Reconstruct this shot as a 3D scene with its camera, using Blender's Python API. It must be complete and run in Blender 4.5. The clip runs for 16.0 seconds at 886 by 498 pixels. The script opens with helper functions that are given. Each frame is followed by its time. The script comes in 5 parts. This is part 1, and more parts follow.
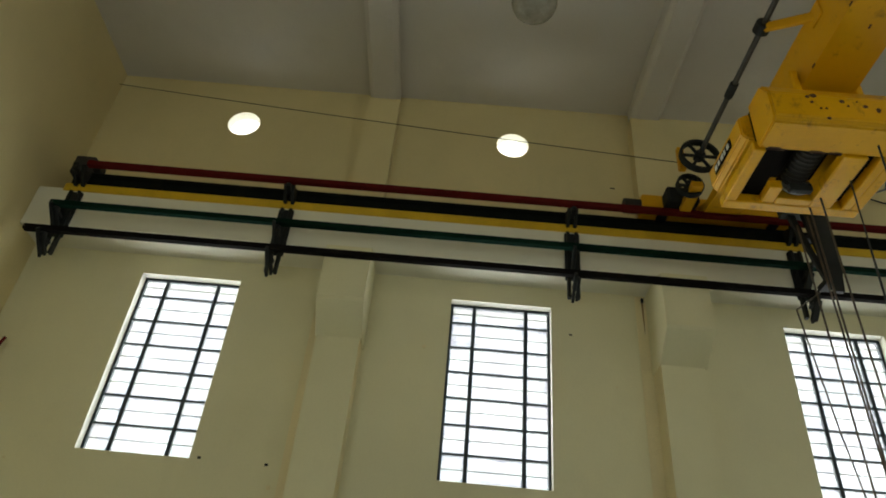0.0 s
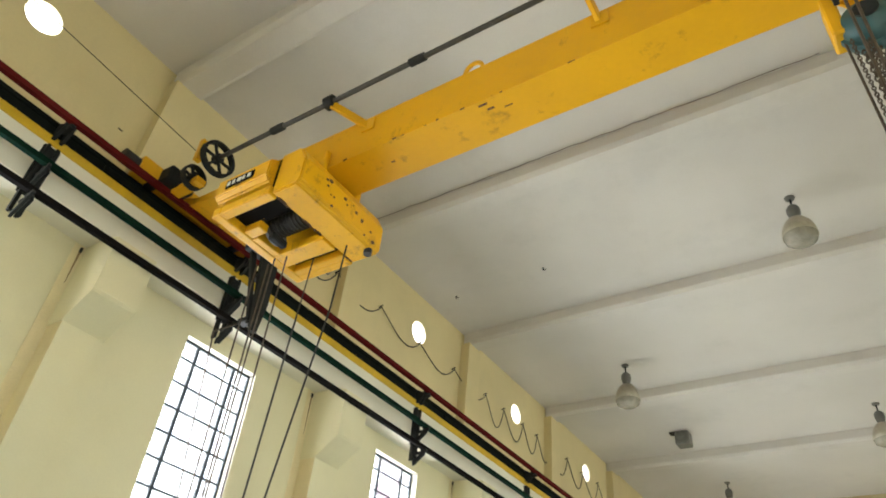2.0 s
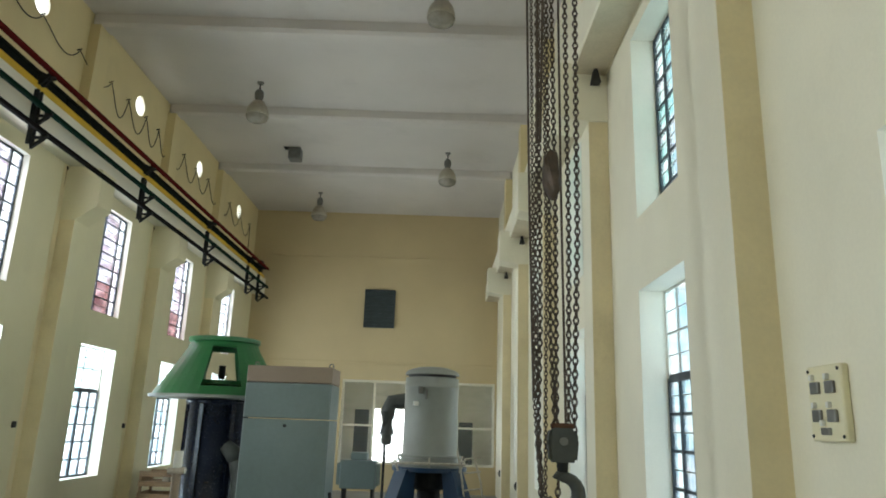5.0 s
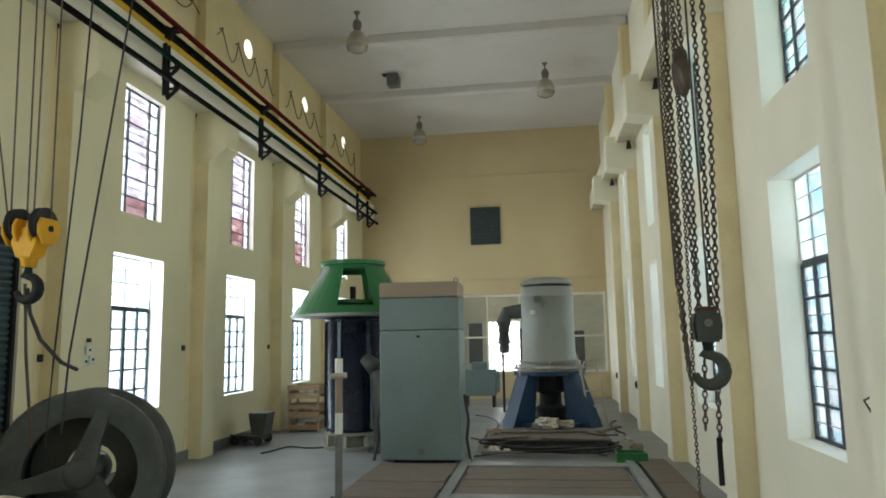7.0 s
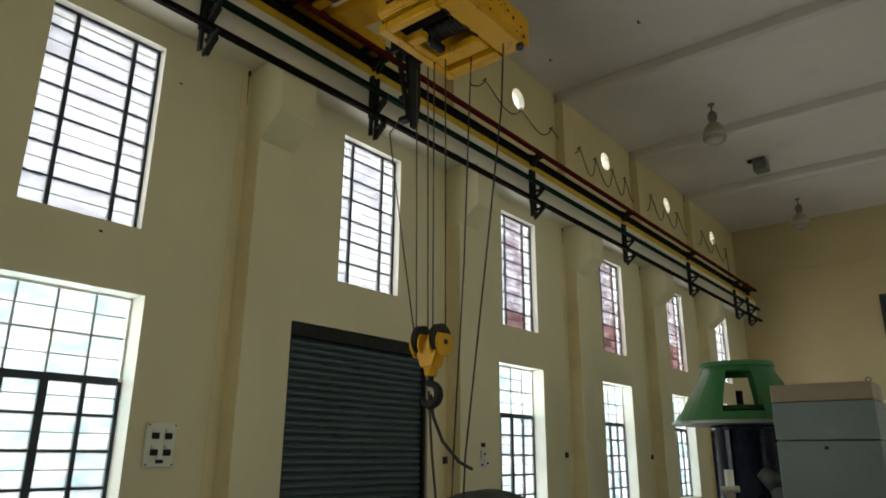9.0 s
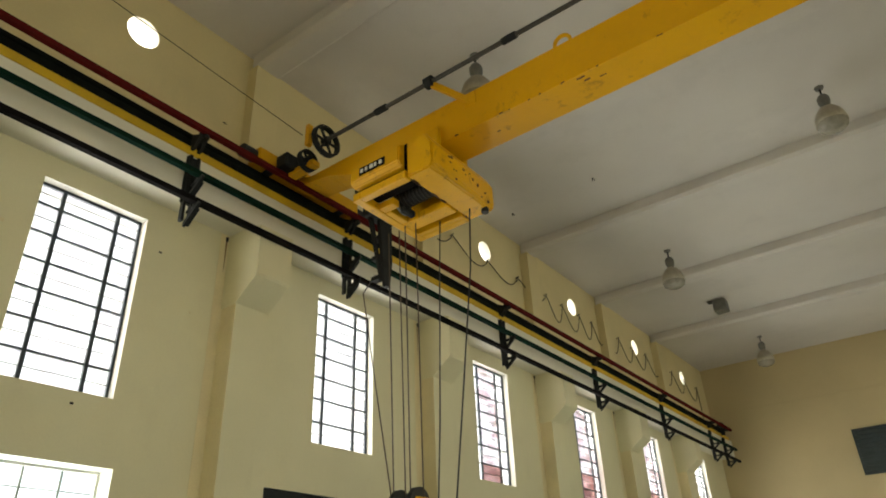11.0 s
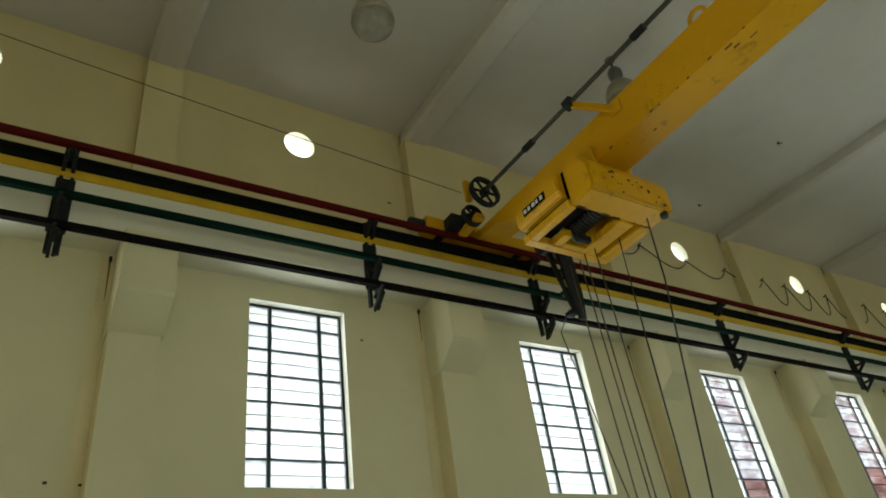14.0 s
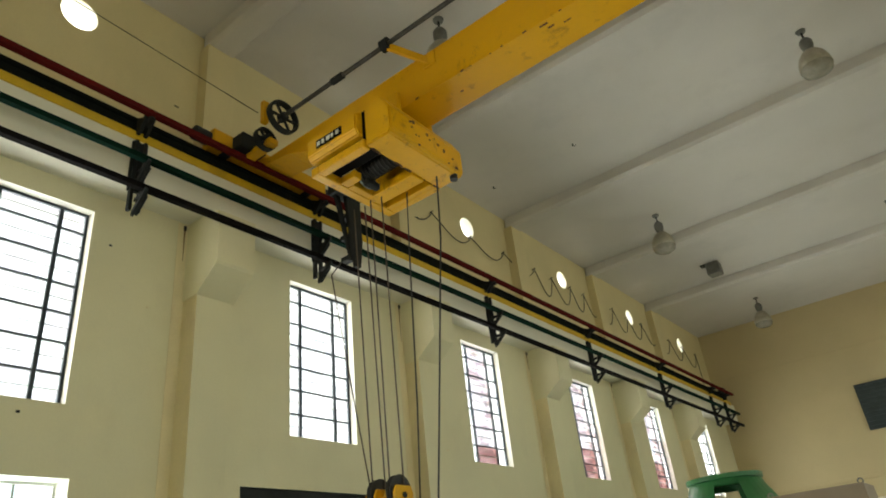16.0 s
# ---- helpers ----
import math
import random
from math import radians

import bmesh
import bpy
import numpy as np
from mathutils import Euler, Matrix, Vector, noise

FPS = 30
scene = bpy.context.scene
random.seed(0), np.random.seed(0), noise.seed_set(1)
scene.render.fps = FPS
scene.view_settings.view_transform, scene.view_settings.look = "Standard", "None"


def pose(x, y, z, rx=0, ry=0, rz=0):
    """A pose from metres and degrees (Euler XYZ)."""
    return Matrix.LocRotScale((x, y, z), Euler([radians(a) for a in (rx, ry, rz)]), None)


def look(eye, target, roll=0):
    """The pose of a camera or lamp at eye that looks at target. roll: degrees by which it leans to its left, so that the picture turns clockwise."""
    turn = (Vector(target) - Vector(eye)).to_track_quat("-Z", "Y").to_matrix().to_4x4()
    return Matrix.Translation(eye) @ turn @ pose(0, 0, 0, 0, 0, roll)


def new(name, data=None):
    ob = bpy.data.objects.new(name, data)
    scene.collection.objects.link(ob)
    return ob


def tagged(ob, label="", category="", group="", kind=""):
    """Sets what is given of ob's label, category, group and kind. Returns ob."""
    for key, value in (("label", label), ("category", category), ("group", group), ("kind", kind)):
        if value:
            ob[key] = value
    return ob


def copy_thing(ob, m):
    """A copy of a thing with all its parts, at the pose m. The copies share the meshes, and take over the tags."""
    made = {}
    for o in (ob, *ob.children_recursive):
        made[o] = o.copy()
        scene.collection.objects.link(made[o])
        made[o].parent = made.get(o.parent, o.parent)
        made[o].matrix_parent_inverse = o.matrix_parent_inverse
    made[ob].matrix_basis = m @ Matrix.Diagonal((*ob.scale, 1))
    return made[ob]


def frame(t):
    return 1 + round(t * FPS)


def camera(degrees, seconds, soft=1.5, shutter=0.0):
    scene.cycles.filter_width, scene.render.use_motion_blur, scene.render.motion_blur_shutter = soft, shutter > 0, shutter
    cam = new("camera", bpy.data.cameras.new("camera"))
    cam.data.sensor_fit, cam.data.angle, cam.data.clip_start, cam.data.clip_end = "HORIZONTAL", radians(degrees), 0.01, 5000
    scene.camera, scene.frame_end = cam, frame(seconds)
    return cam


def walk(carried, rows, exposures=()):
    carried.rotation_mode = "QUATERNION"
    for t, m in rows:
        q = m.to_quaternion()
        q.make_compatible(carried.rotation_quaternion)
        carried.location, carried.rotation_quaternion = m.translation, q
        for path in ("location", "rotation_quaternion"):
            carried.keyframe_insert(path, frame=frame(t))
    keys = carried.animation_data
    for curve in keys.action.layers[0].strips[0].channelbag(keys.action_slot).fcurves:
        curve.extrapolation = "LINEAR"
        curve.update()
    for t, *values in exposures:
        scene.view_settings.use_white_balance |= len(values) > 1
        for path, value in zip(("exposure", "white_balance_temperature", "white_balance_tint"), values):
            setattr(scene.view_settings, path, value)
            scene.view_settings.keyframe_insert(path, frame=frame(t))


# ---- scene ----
cam = camera(65.67, 16.0, soft=1.8)
PATH = [
    (0.0, 0.339, 1.670, 1.711, 125.28, -4.52, 88.02),
    (0.5, 0.346, 1.681, 1.715, 125.38, -3.48, 76.95),
    (1.0, 0.381, 1.677, 1.778, 126.36, -3.40, 63.47),
    (1.5, 0.398, 1.521, 1.793, 126.79, -0.87, 44.41),
    (2.0, 0.382, 1.331, 1.773, 127.74, -4.95, 32.86),
    (2.5, 0.400, 1.106, 1.813, 127.40, -3.91, 20.88),
    (3.0, 0.387, 0.870, 1.796, 128.80, -5.26, 12.32),
    (3.5, 0.414, 0.770, 1.854, 119.57, -4.14, 7.95),
    (4.0, 0.390, 0.658, 1.851, 114.95, -6.38, 6.11),
    (4.5, 0.374, 0.512, 1.803, 108.00, -3.41, 1.20),
    (4.7, 0.338, 0.437, 1.797, 106.43, -1.90, -0.39),
    (6.8, 0.019, 0.029, 1.677, 96.40, 0.75, 5.82),
    (7.0, 0.000, 0.000, 1.656, 97.60, 1.05, 8.16),
    (7.5, 0.006, -0.041, 1.643, 100.44, 1.27, 14.68),
    (8.0, 0.046, -0.026, 1.545, 102.63, 1.12, 22.43),
    (8.5, 0.104, -0.032, 1.599, 104.20, -0.23, 34.82),
    (9.0, 0.060, 0.005, 1.606, 106.72, -0.38, 38.79),
    (9.2, 0.074, -0.011, 1.628, 108.62, -1.09, 38.38),
    (11.3, 0.184, -0.185, 1.686, 119.07, 3.05, 38.07),
    (11.5, 0.204, -0.179, 1.705, 119.37, 5.98, 43.53),
    (12.0, 0.216, -0.130, 1.727, 121.57, 6.76, 51.19),
    (12.5, 0.192, -0.062, 1.681, 123.35, 7.13, 62.80),
    (13.0, 0.119, -0.068, 1.703, 124.70, 5.54, 73.81),
    (13.5, 0.222, -0.122, 1.775, 124.05, 6.11, 69.96),
    (14.0, 0.179, -0.040, 1.816, 123.02, 7.41, 58.51),
    (14.5, 0.144, 0.063, 1.837, 119.70, 8.84, 45.73),
    (15.0, 0.067, 0.182, 1.774, 119.67, 8.63, 36.32),
    (15.5, 0.037, 0.231, 1.756, 119.28, 8.71, 38.09),
    (16.0, 0.087, 0.274, 1.720, 117.57, 5.85, 38.51),
]
EXPOSURES = [(0.0, 0.11, 6900, -2), (0.5, 0.02, 6900, -2), (1.0, 0.3, 6940, 2), (1.5, 0.93, 6780, 6), (2.0, 1.58, 6640, 4), (2.5, 1.55, 6500, 1), (3.0, 1.56, 5950, 2), (3.5, 1.47, 5750, 2),
             (4.0, 1.22, 6050, 2), (4.5, 0.66, 6100, 2), (4.7, 0.66, 6150, 2), (6.8, 0.72, 6200, 3), (7.0, 0.7, 6200, 3), (7.5, 0.50, 6400, 6), (8.0, 0.92, 6550, 9), (8.5, 0.17, 6750, 6),
             (9.0, -0.22, 6900, 4), (9.2, -0.2, 6900, 4), (11.3, 0.72, 7390, 4), (11.5, 0.72, 7390, 3), (12.0, 0.63, 7340, 0), (12.5, 0.59, 7100, -1), (13.0, 0.22, 6840, -8), (13.5, 0.12, 6740, -10),
             (14.0, 0.15, 6790, -9), (14.5, 0.39, 6990, -3), (15.0, 0.70, 7040, 1), (15.5, 1.05, 7040, 0), (16.0, 0.71, 7040, -1)]
walk(cam, [(t, pose(x, y, z, rx, ry, rz)) for t, x, y, z, rx, ry, rz in PATH], EXPOSURES)

# ---- world and daylight ----
XL, XR, YB, YF, ZC = -5.24, 1.86, -2.4, 19.88, 7.82      # inner faces of the hall
BAY = (-0.80, 2.15, 5.27, 8.39, 11.51, 14.63, 17.75)      # middles of the bays
VENT = (-0.84, 2.22, 5.40, 8.58, 11.74, 14.90, 18.06)
PIL = (0.72, 3.72, 6.84, 9.96, 13.08, 16.20)              # pilaster middles
UP = (0.47, 3.37, 5.07)                                    # half width, sill, head
LO = (0.58, 0.82, 2.83)
RUP = (0.50, 3.50, 5.15)
RLO = (0.53, 0.85, 2.90)
BEAM = (5.28, 5.74, 0.36)                                  # bottom, top, projection of the crane beam

world = bpy.data.worlds.new("sky")
scene.world = world
world.use_nodes = True
wn = world.node_tree
sky = wn.nodes.new("ShaderNodeTexSky")
sky.sky_type, sky.sun_disc, sky.sun_elevation, sky.sun_rotation = "NISHITA", False, radians(48), radians(200)
wn.links.new(sky.outputs["Color"], wn.nodes["Background"].inputs["Color"])
wn.nodes["Background"].inputs["Strength"].default_value = 0.1
SKYLIGHT = 3.2


def sky_lamp(at, target, w, h, radiance, colour=(1.0, 0.97, 0.95), disk=False):
    """Daylight entering by one opening."""
    li = bpy.data.lights.new("window_daylight", "AREA")
    li.shape = "ELLIPSE" if disk else "RECTANGLE"
    li.size, li.size_y = w, h
    li.energy = radiance * math.pi * w * h * (math.pi / 4 if disk else 1)
    li.color = colour
    ob = new("window_daylight", li)
    ob.matrix_world = look(at, target)
    return ob


# ---- materials ----
def mat(name, base, rough=0.6, metal=0.0, var=0.12, scale=3.0, grain=40.0, bump=0.15, dark=None, stain=0.0, spec=0.5, stretch=(1, 1, 1), patch=1.7, edge=0.54):
    """A painted or bare surface with blotches, fine grain, optional stains and a little relief."""
    m = bpy.data.materials.new(name)
    m.use_nodes = True
    nt = m.node_tree
    bs = nt.nodes["Principled BSDF"]
    geo = nt.nodes.new("ShaderNodeNewGeometry")
    mp = nt.nodes.new("ShaderNodeMapping")
    mp.inputs["Scale"].default_value = stretch
    nt.links.new(geo.outputs["Position"], mp.inputs["Vector"])
    n1 = nt.nodes.new("ShaderNodeTexNoise")
    n1.inputs["Scale"].default_value, n1.inputs["Detail"].default_value = scale, 6.0
    n2 = nt.nodes.new("ShaderNodeTexNoise")
    n2.inputs["Scale"].default_value, n2.inputs["Detail"].default_value = grain, 4.0
    for n in (n1, n2):
        nt.links.new(mp.outputs["Vector"], n.inputs["Vector"])
    r1 = nt.nodes.new("ShaderNodeMapRange")
    r1.inputs["From Min"].default_value, r1.inputs["From Max"].default_value = 0.3, 0.7
    r1.inputs["To Min"].default_value, r1.inputs["To Max"].default_value = 1 - var, 1 + var * 0.6
    nt.links.new(n1.outputs["Fac"], r1.inputs["Value"])
    r2 = nt.nodes.new("ShaderNodeMapRange")
    r2.inputs["To Min"].default_value, r2.inputs["To Max"].default_value = 1 - var * 0.7, 1 + var * 0.7
    nt.links.new(n2.outputs["Fac"], r2.inputs["Value"])
    mul = nt.nodes.new("ShaderNodeMath")
    mul.operation = "MULTIPLY"
    nt.links.new(r1.outputs["Result"], mul.inputs[0])
    nt.links.new(r2.outputs["Result"], mul.inputs[1])
    vm = nt.nodes.new("ShaderNodeVectorMath")
    vm.operation = "SCALE"
    vm.inputs[0].default_value = base
    nt.links.new(mul.outputs["Value"], vm.inputs["Scale"])
    out = vm.outputs["Vector"]
    if stain:
        n3 = nt.nodes.new("ShaderNodeTexNoise")
        n3.inputs["Scale"].default_value, n3.inputs["Detail"].default_value, n3.inputs["Roughness"].default_value = patch, 9.0, 0.7
        mp3 = nt.nodes.new("ShaderNodeMapping")
        mp3.inputs["Scale"].default_value = tuple(c * k for c, k in zip(stretch, (1.0, 1.0, 0.6)))
        nt.links.new(geo.outputs["Position"], mp3.inputs["Vector"])
        nt.links.new(mp3.outputs["Vector"], n3.inputs["Vector"])
        r3 = nt.nodes.new("ShaderNodeMapRange")
        r3.inputs["From Min"].default_value, r3.inputs["From Max"].default_value = edge, edge + 0.2
        r3.inputs["To Min"].default_value, r3.inputs["To Max"].default_value = 0.0, stain
        nt.links.new(n3.outputs["Fac"], r3.inputs["Value"])
        mx = nt.nodes.new("ShaderNodeMix")
        mx.data_type = "RGBA"
        nt.links.new(r3.outputs["Result"], mx.inputs["Factor"])
        nt.links.new(out, mx.inputs["A"])
        mx.inputs["B"].default_value = (*(dark or tuple(c * 0.55 for c in base)), 1)
        out = mx.outputs["Result"]
    nt.links.new(out, bs.inputs["Base Color"])
    bs.inputs["Metallic"].default_value = metal
    bs.inputs["Specular IOR Level"].default_value = spec
    rr = nt.nodes.new("ShaderNodeMapRange")
    rr.inputs["To Min"].default_value, rr.inputs["To Max"].default_value = max(0.02, rough - 0.12), min(1, rough + 0.12)
    nt.links.new(n2.outputs["Fac"], rr.inputs["Value"])
    nt.links.new(rr.outputs["Result"], bs.inputs["Roughness"])
    if bump:
        bp = nt.nodes.new("ShaderNodeBump")
        bp.inputs["Strength"].default_value, bp.inputs["Distance"].default_value = bump, 0.01
        nt.links.new(mul.outputs["Value"], bp.inputs["Height"])
        nt.links.new(bp.outputs["Normal"], bs.inputs["Normal"])
    return m


def glass_mat(name, tint, haze, pale=(0.97, 0.98, 1.0)):
    """Dusty obscured glass: mostly see-through, a little scattered, with faint streaks."""
    m = bpy.data.materials.new(name)
    m.use_nodes = True
    nt = m.node_tree
    nt.nodes.remove(nt.nodes["Principled BSDF"])
    o = nt.nodes["Material Output"]
    geo = nt.nodes.new("ShaderNodeNewGeometry")
    info = nt.nodes.new("ShaderNodeObjectInfo")
    n = nt.nodes.new("ShaderNodeTexNoise")
    n.inputs["Scale"].default_value, n.inputs["Detail"].default_value = 2.6, 3.0
    mp = nt.nodes.new("ShaderNodeMapping")
    mp.inputs["Scale"].default_value = (1, 1, 3)
    nt.links.new(geo.outputs["Position"], mp.inputs["Vector"])
    nt.links.new(mp.outputs["Vector"], n.inputs["Vector"])
    cr = nt.nodes.new("ShaderNodeValToRGB")
    cr.color_ramp.elements[0].position, cr.color_ramp.elements[1].position = 0.36, 0.62
    cr.color_ramp.elements[0].color = (*tint, 1)
    cr.color_ramp.elements[1].color = (*pale, 1)
    nt.links.new(n.outputs["Fac"], cr.inputs["Fac"])
    hs = nt.nodes.new("ShaderNodeHueSaturation")
    rv = nt.nodes.new("ShaderNodeMapRange")
    rv.inputs["To Min"].default_value, rv.inputs["To Max"].default_value = 0.82, 1.0
    nt.links.new(info.outputs["Random"], rv.inputs["Value"])
    nt.links.new(rv.outputs["Result"], hs.inputs["Value"])
    nt.links.new(cr.outputs["Color"], hs.inputs["Color"])
    tr = nt.nodes.new("ShaderNodeBsdfTransparent")
    nt.links.new(hs.outputs["Color"], tr.inputs["Color"])
    tl = nt.nodes.new("ShaderNodeBsdfTranslucent")
    nt.links.new(hs.outputs["Color"], tl.inputs["Color"])
    gl = nt.nodes.new("ShaderNodeBsdfGlossy")
    gl.inputs["Roughness"].default_value = 0.15
    m1 = nt.nodes.new("ShaderNodeMixShader")
    m1.inputs["Fac"].default_value = haze
    nt.links.new(tr.outputs["BSDF"], m1.inputs[1])
    nt.links.new(tl.outputs["BSDF"], m1.inputs[2])
    m2 = nt.nodes.new("ShaderNodeMixShader")
    m2.inputs["Fac"].default_value = 0.04
    nt.links.new(m1.outputs["Shader"], m2.inputs[1])
    nt.links.new(gl.outputs["BSDF"], m2.inputs[2])
    nt.links.new(m2.outputs["Shader"], o.inputs["Surface"])
    return m


CREAM = mat("cream wall paint", (0.74, 0.69, 0.47), 0.62, var=0.06, scale=0.9, grain=55, bump=0.12, stain=0.16, dark=(0.50, 0.44, 0.28))
UPPER = mat("yellow cream wall paint", (0.72, 0.61, 0.34), 0.62, var=0.07, scale=1.0, grain=55, bump=0.12, stain=0.22, dark=(0.52, 0.45, 0.28))
OCHRE = mat("ochre pilaster paint", (0.78, 0.68, 0.43), 0.62, var=0.10, scale=1.6, grain=50, bump=0.12, stain=0.35, dark=(0.46, 0.36, 0.19))
PEACH = mat("peach end wall paint", (0.58, 0.47, 0.27), 0.62, var=0.06, scale=0.8, grain=55, bump=0.12, stain=0.18, dark=(0.52, 0.40, 0.24))
WHITE = mat("white limewash", (0.78, 0.75, 0.63), 0.6, var=0.05, scale=1.1, grain=60, bump=0.1, stain=0.10, dark=(0.55, 0.53, 0.48))
CEIL = mat("white ceiling paint", (0.65, 0.615, 0.58), 0.5, var=0.06, scale=0.7, grain=45, bump=0.12, stain=0.30, dark=(0.44, 0.42, 0.40), patch=0.9)
# stained cream limewash, darkened for the shade under the east beam
SOFFIT_SHADE = mat("stained shade-darkened soffit limewash", (0.56, 0.49, 0.35), 0.7, var=0.15, scale=2.5, bump=0.2, stain=0.4, dark=(0.36, 0.29, 0.18))
PALE = mat("pale cream limewash", (0.80, 0.76, 0.60), 0.6, var=0.07, scale=0.9, grain=50, bump=0.14, stain=0.22, dark=(0.60, 0.55, 0.40))
REVEAL = mat("white reveal paint", (0.80, 0.78, 0.68), 0.5, var=0.05, scale=2.0, grain=50, bump=0.1, stain=0.12, dark=(0.58, 0.56, 0.50))
STREAK = mat("rusty water streak", (0.27, 0.17, 0.08), 0.75, var=0.25, scale=9, bump=0.05)
CONC = mat("grey floor concrete", (0.22, 0.23, 0.23), 0.42, var=0.22, scale=1.4, grain=60, bump=0.2, stain=0.6, dark=(0.12, 0.12, 0.115))
YEL = mat("yellow crane paint", (0.75, 0.385, 0.009), 0.45, var=0.07, scale=1.6, grain=24, bump=0.05, stain=0.75, dark=(0.10, 0.045, 0.012), spec=0.3, patch=5.5, edge=0.585)
YELH = mat("chipped yellow hoist paint", (0.71, 0.37, 0.008), 0.45, var=0.09, scale=2.5, grain=24, bump=0.06, stain=0.85, dark=(0.09, 0.04, 0.012), spec=0.3, patch=8.0, edge=0.565)
SHAFT = mat("worn dark shaft steel", (0.055, 0.052, 0.046), 0.5, metal=0.3, var=0.3, scale=10, stain=0.5, dark=(0.13, 0.12, 0.10))
RUST = mat("rusty bare steel", (0.10, 0.045, 0.022), 0.8, var=0.3, scale=12, bump=0.2)
YELBAR = mat("yellow bar paint", (0.66, 0.42, 0.02), 0.5, var=0.15, scale=3, stain=0.3, dark=(0.25, 0.16, 0.02))
REDBAR = mat("dark red bar paint", (0.10, 0.010, 0.010), 0.85, spec=0.06, var=0.2, scale=3)
GRNBAR = mat("dark green bar paint", (0.004, 0.020, 0.013), 0.85, spec=0.06, var=0.2, scale=3)
BLKBAR = mat("black bar paint", (0.008, 0.007, 0.007), 0.85, spec=0.06, var=0.2, scale=3)
RAILM = mat("blackened rail steel", (0.008, 0.010, 0.009), 0.8, spec=0.08, var=0.25, scale=6, stain=0.3, dark=(0.05, 0.035, 0.02))
IRON = mat("dark greasy iron", (0.018, 0.020, 0.020), 0.6, spec=0.2, var=0.3, scale=8)
STEEL = mat("grey steel", (0.20, 0.20, 0.19), 0.4, metal=0.7, var=0.2, scale=9)
CHAIN = mat("oiled chain steel", (0.085, 0.062, 0.045), 0.5, metal=0.4, var=0.3, scale=15)
FRAME = mat("dark window frame paint", (0.020, 0.032, 0.045), 0.5, var=0.2, scale=8)
SHUT = mat("dark grey shutter paint", (0.062, 0.098, 0.108), 0.36, metal=0.1, var=0.12, scale=2, grain=30, stain=0.2, dark=(0.03, 0.035, 0.035))
TEAL = mat("teal hoist paint", (0.025, 0.085, 0.095), 0.4, var=0.3, scale=8, stain=0.5, dark=(0.10, 0.07, 0.05))
GREEN = mat("green machine paint", (0.030, 0.155, 0.050), 0.32, var=0.12, scale=3, stain=0.25, dark=(0.03, 0.09, 0.035))
NAVY = mat("navy pipe paint", (0.008, 0.013, 0.030), 0.24, var=0.2, scale=3, stain=0.3, dark=(0.05, 0.05, 0.055))
BLUE = mat("blue stand paint", (0.006, 0.034, 0.085), 0.42, var=0.15, scale=4, stain=0.3, dark=(0.05, 0.06, 0.08))
GREYP = mat("pale grey motor paint", (0.27, 0.285, 0.255), 0.4, var=0.08, scale=3, stain=0.25, dark=(0.25, 0.25, 0.23))
CAB = mat("grey green cabinet paint", (0.165, 0.215, 0.215), 0.34, var=0.14, scale=1.1, grain=18, bump=0.22, stain=0.4, dark=(0.15, 0.18, 0.18))
BROWN = mat("beige cabinet top paint", (0.27, 0.21, 0.155), 0.5, var=0.1, scale=2)
WOOD = mat("weathered planks", (0.155, 0.125, 0.098), 0.7, var=0.3, scale=4, grain=30, bump=0.3, stain=0.5, dark=(0.08, 0.065, 0.05), stretch=(1, 6, 6))
CRATE = mat("raw crate wood", (0.26, 0.17, 0.09), 0.7, var=0.25, scale=5, grain=30, bump=0.3, stretch=(1, 6, 6))
RUBBER = mat("black rubber", (0.018, 0.018, 0.018), 0.6, var=0.2, scale=10)
REEL = mat("dusty dark cast iron", (0.068, 0.075, 0.068), 0.6, metal=0.15, var=0.3, scale=5, stain=0.6, dark=(0.13, 0.13, 0.12))
PLATE = mat("white switch plate", (0.72, 0.72, 0.66), 0.4, var=0.05, scale=5)
DARKP = mat("dark blue grey louvre paint", (0.035, 0.05, 0.055), 0.5, var=0.3, scale=6)
ALU = mat("dusty spun aluminium", (0.46, 0.42, 0.34), 0.34, metal=0.75, var=0.15, scale=10)
LAMPG = mat("cloudy lamp glass", (0.33, 0.31, 0.26), 0.2, var=0.2, scale=12)
PIPEW = mat("dirty white post paint", (0.50, 0.46, 0.38), 0.6, var=0.3, scale=9, stain=0.6, dark=(0.20, 0.13, 0.08))
GLASS_UP = glass_mat("dusty upper pane", (0.86, 0.84, 0.89), 0.17)
GLASS_LO = glass_mat("dusty lower pane", (0.76, 0.89, 0.95), 0.2)
GLASS_CLEAR = glass_mat("clear office glass", (0.93, 0.95, 0.95), 0.02)
GLASS_GLOW = glass_mat("frosted glow pane", (0.92, 0.90, 0.86), 0.75)
GLASS_PINK = glass_mat("rose tinted pane", (0.64, 0.54, 0.58), 0.12, (0.95, 0.92, 0.97))
GLASS_RED = glass_mat("brick red tinted pane", (0.46, 0.27, 0.27), 0.08, (0.80, 0.60, 0.60))
GLASS_RT = glass_mat("dusty green pane", (0.70, 0.90, 0.88), 0.2)


# ---- mesh helpers ----
def mesh_of(bm, name, material, smooth=False):
    bmesh.ops.recalc_face_normals(bm, faces=bm.faces)
    me = bpy.data.meshes.new(name)
    bm.to_mesh(me)
    bm.free()
    for m in material if isinstance(material, (list, tuple)) else (material,):
        me.materials.append(m)
    if smooth:
        for p in me.polygons:
            p.use_smooth = len(p.vertices) <= 4
    return me


def part(name, bm, material, parent=None, label="", smooth=False):
    ob = new(name, mesh_of(bm, name, material, smooth))
    if parent is not None:
        ob.parent = parent
    if label:
        ob["label"] = label
    return ob


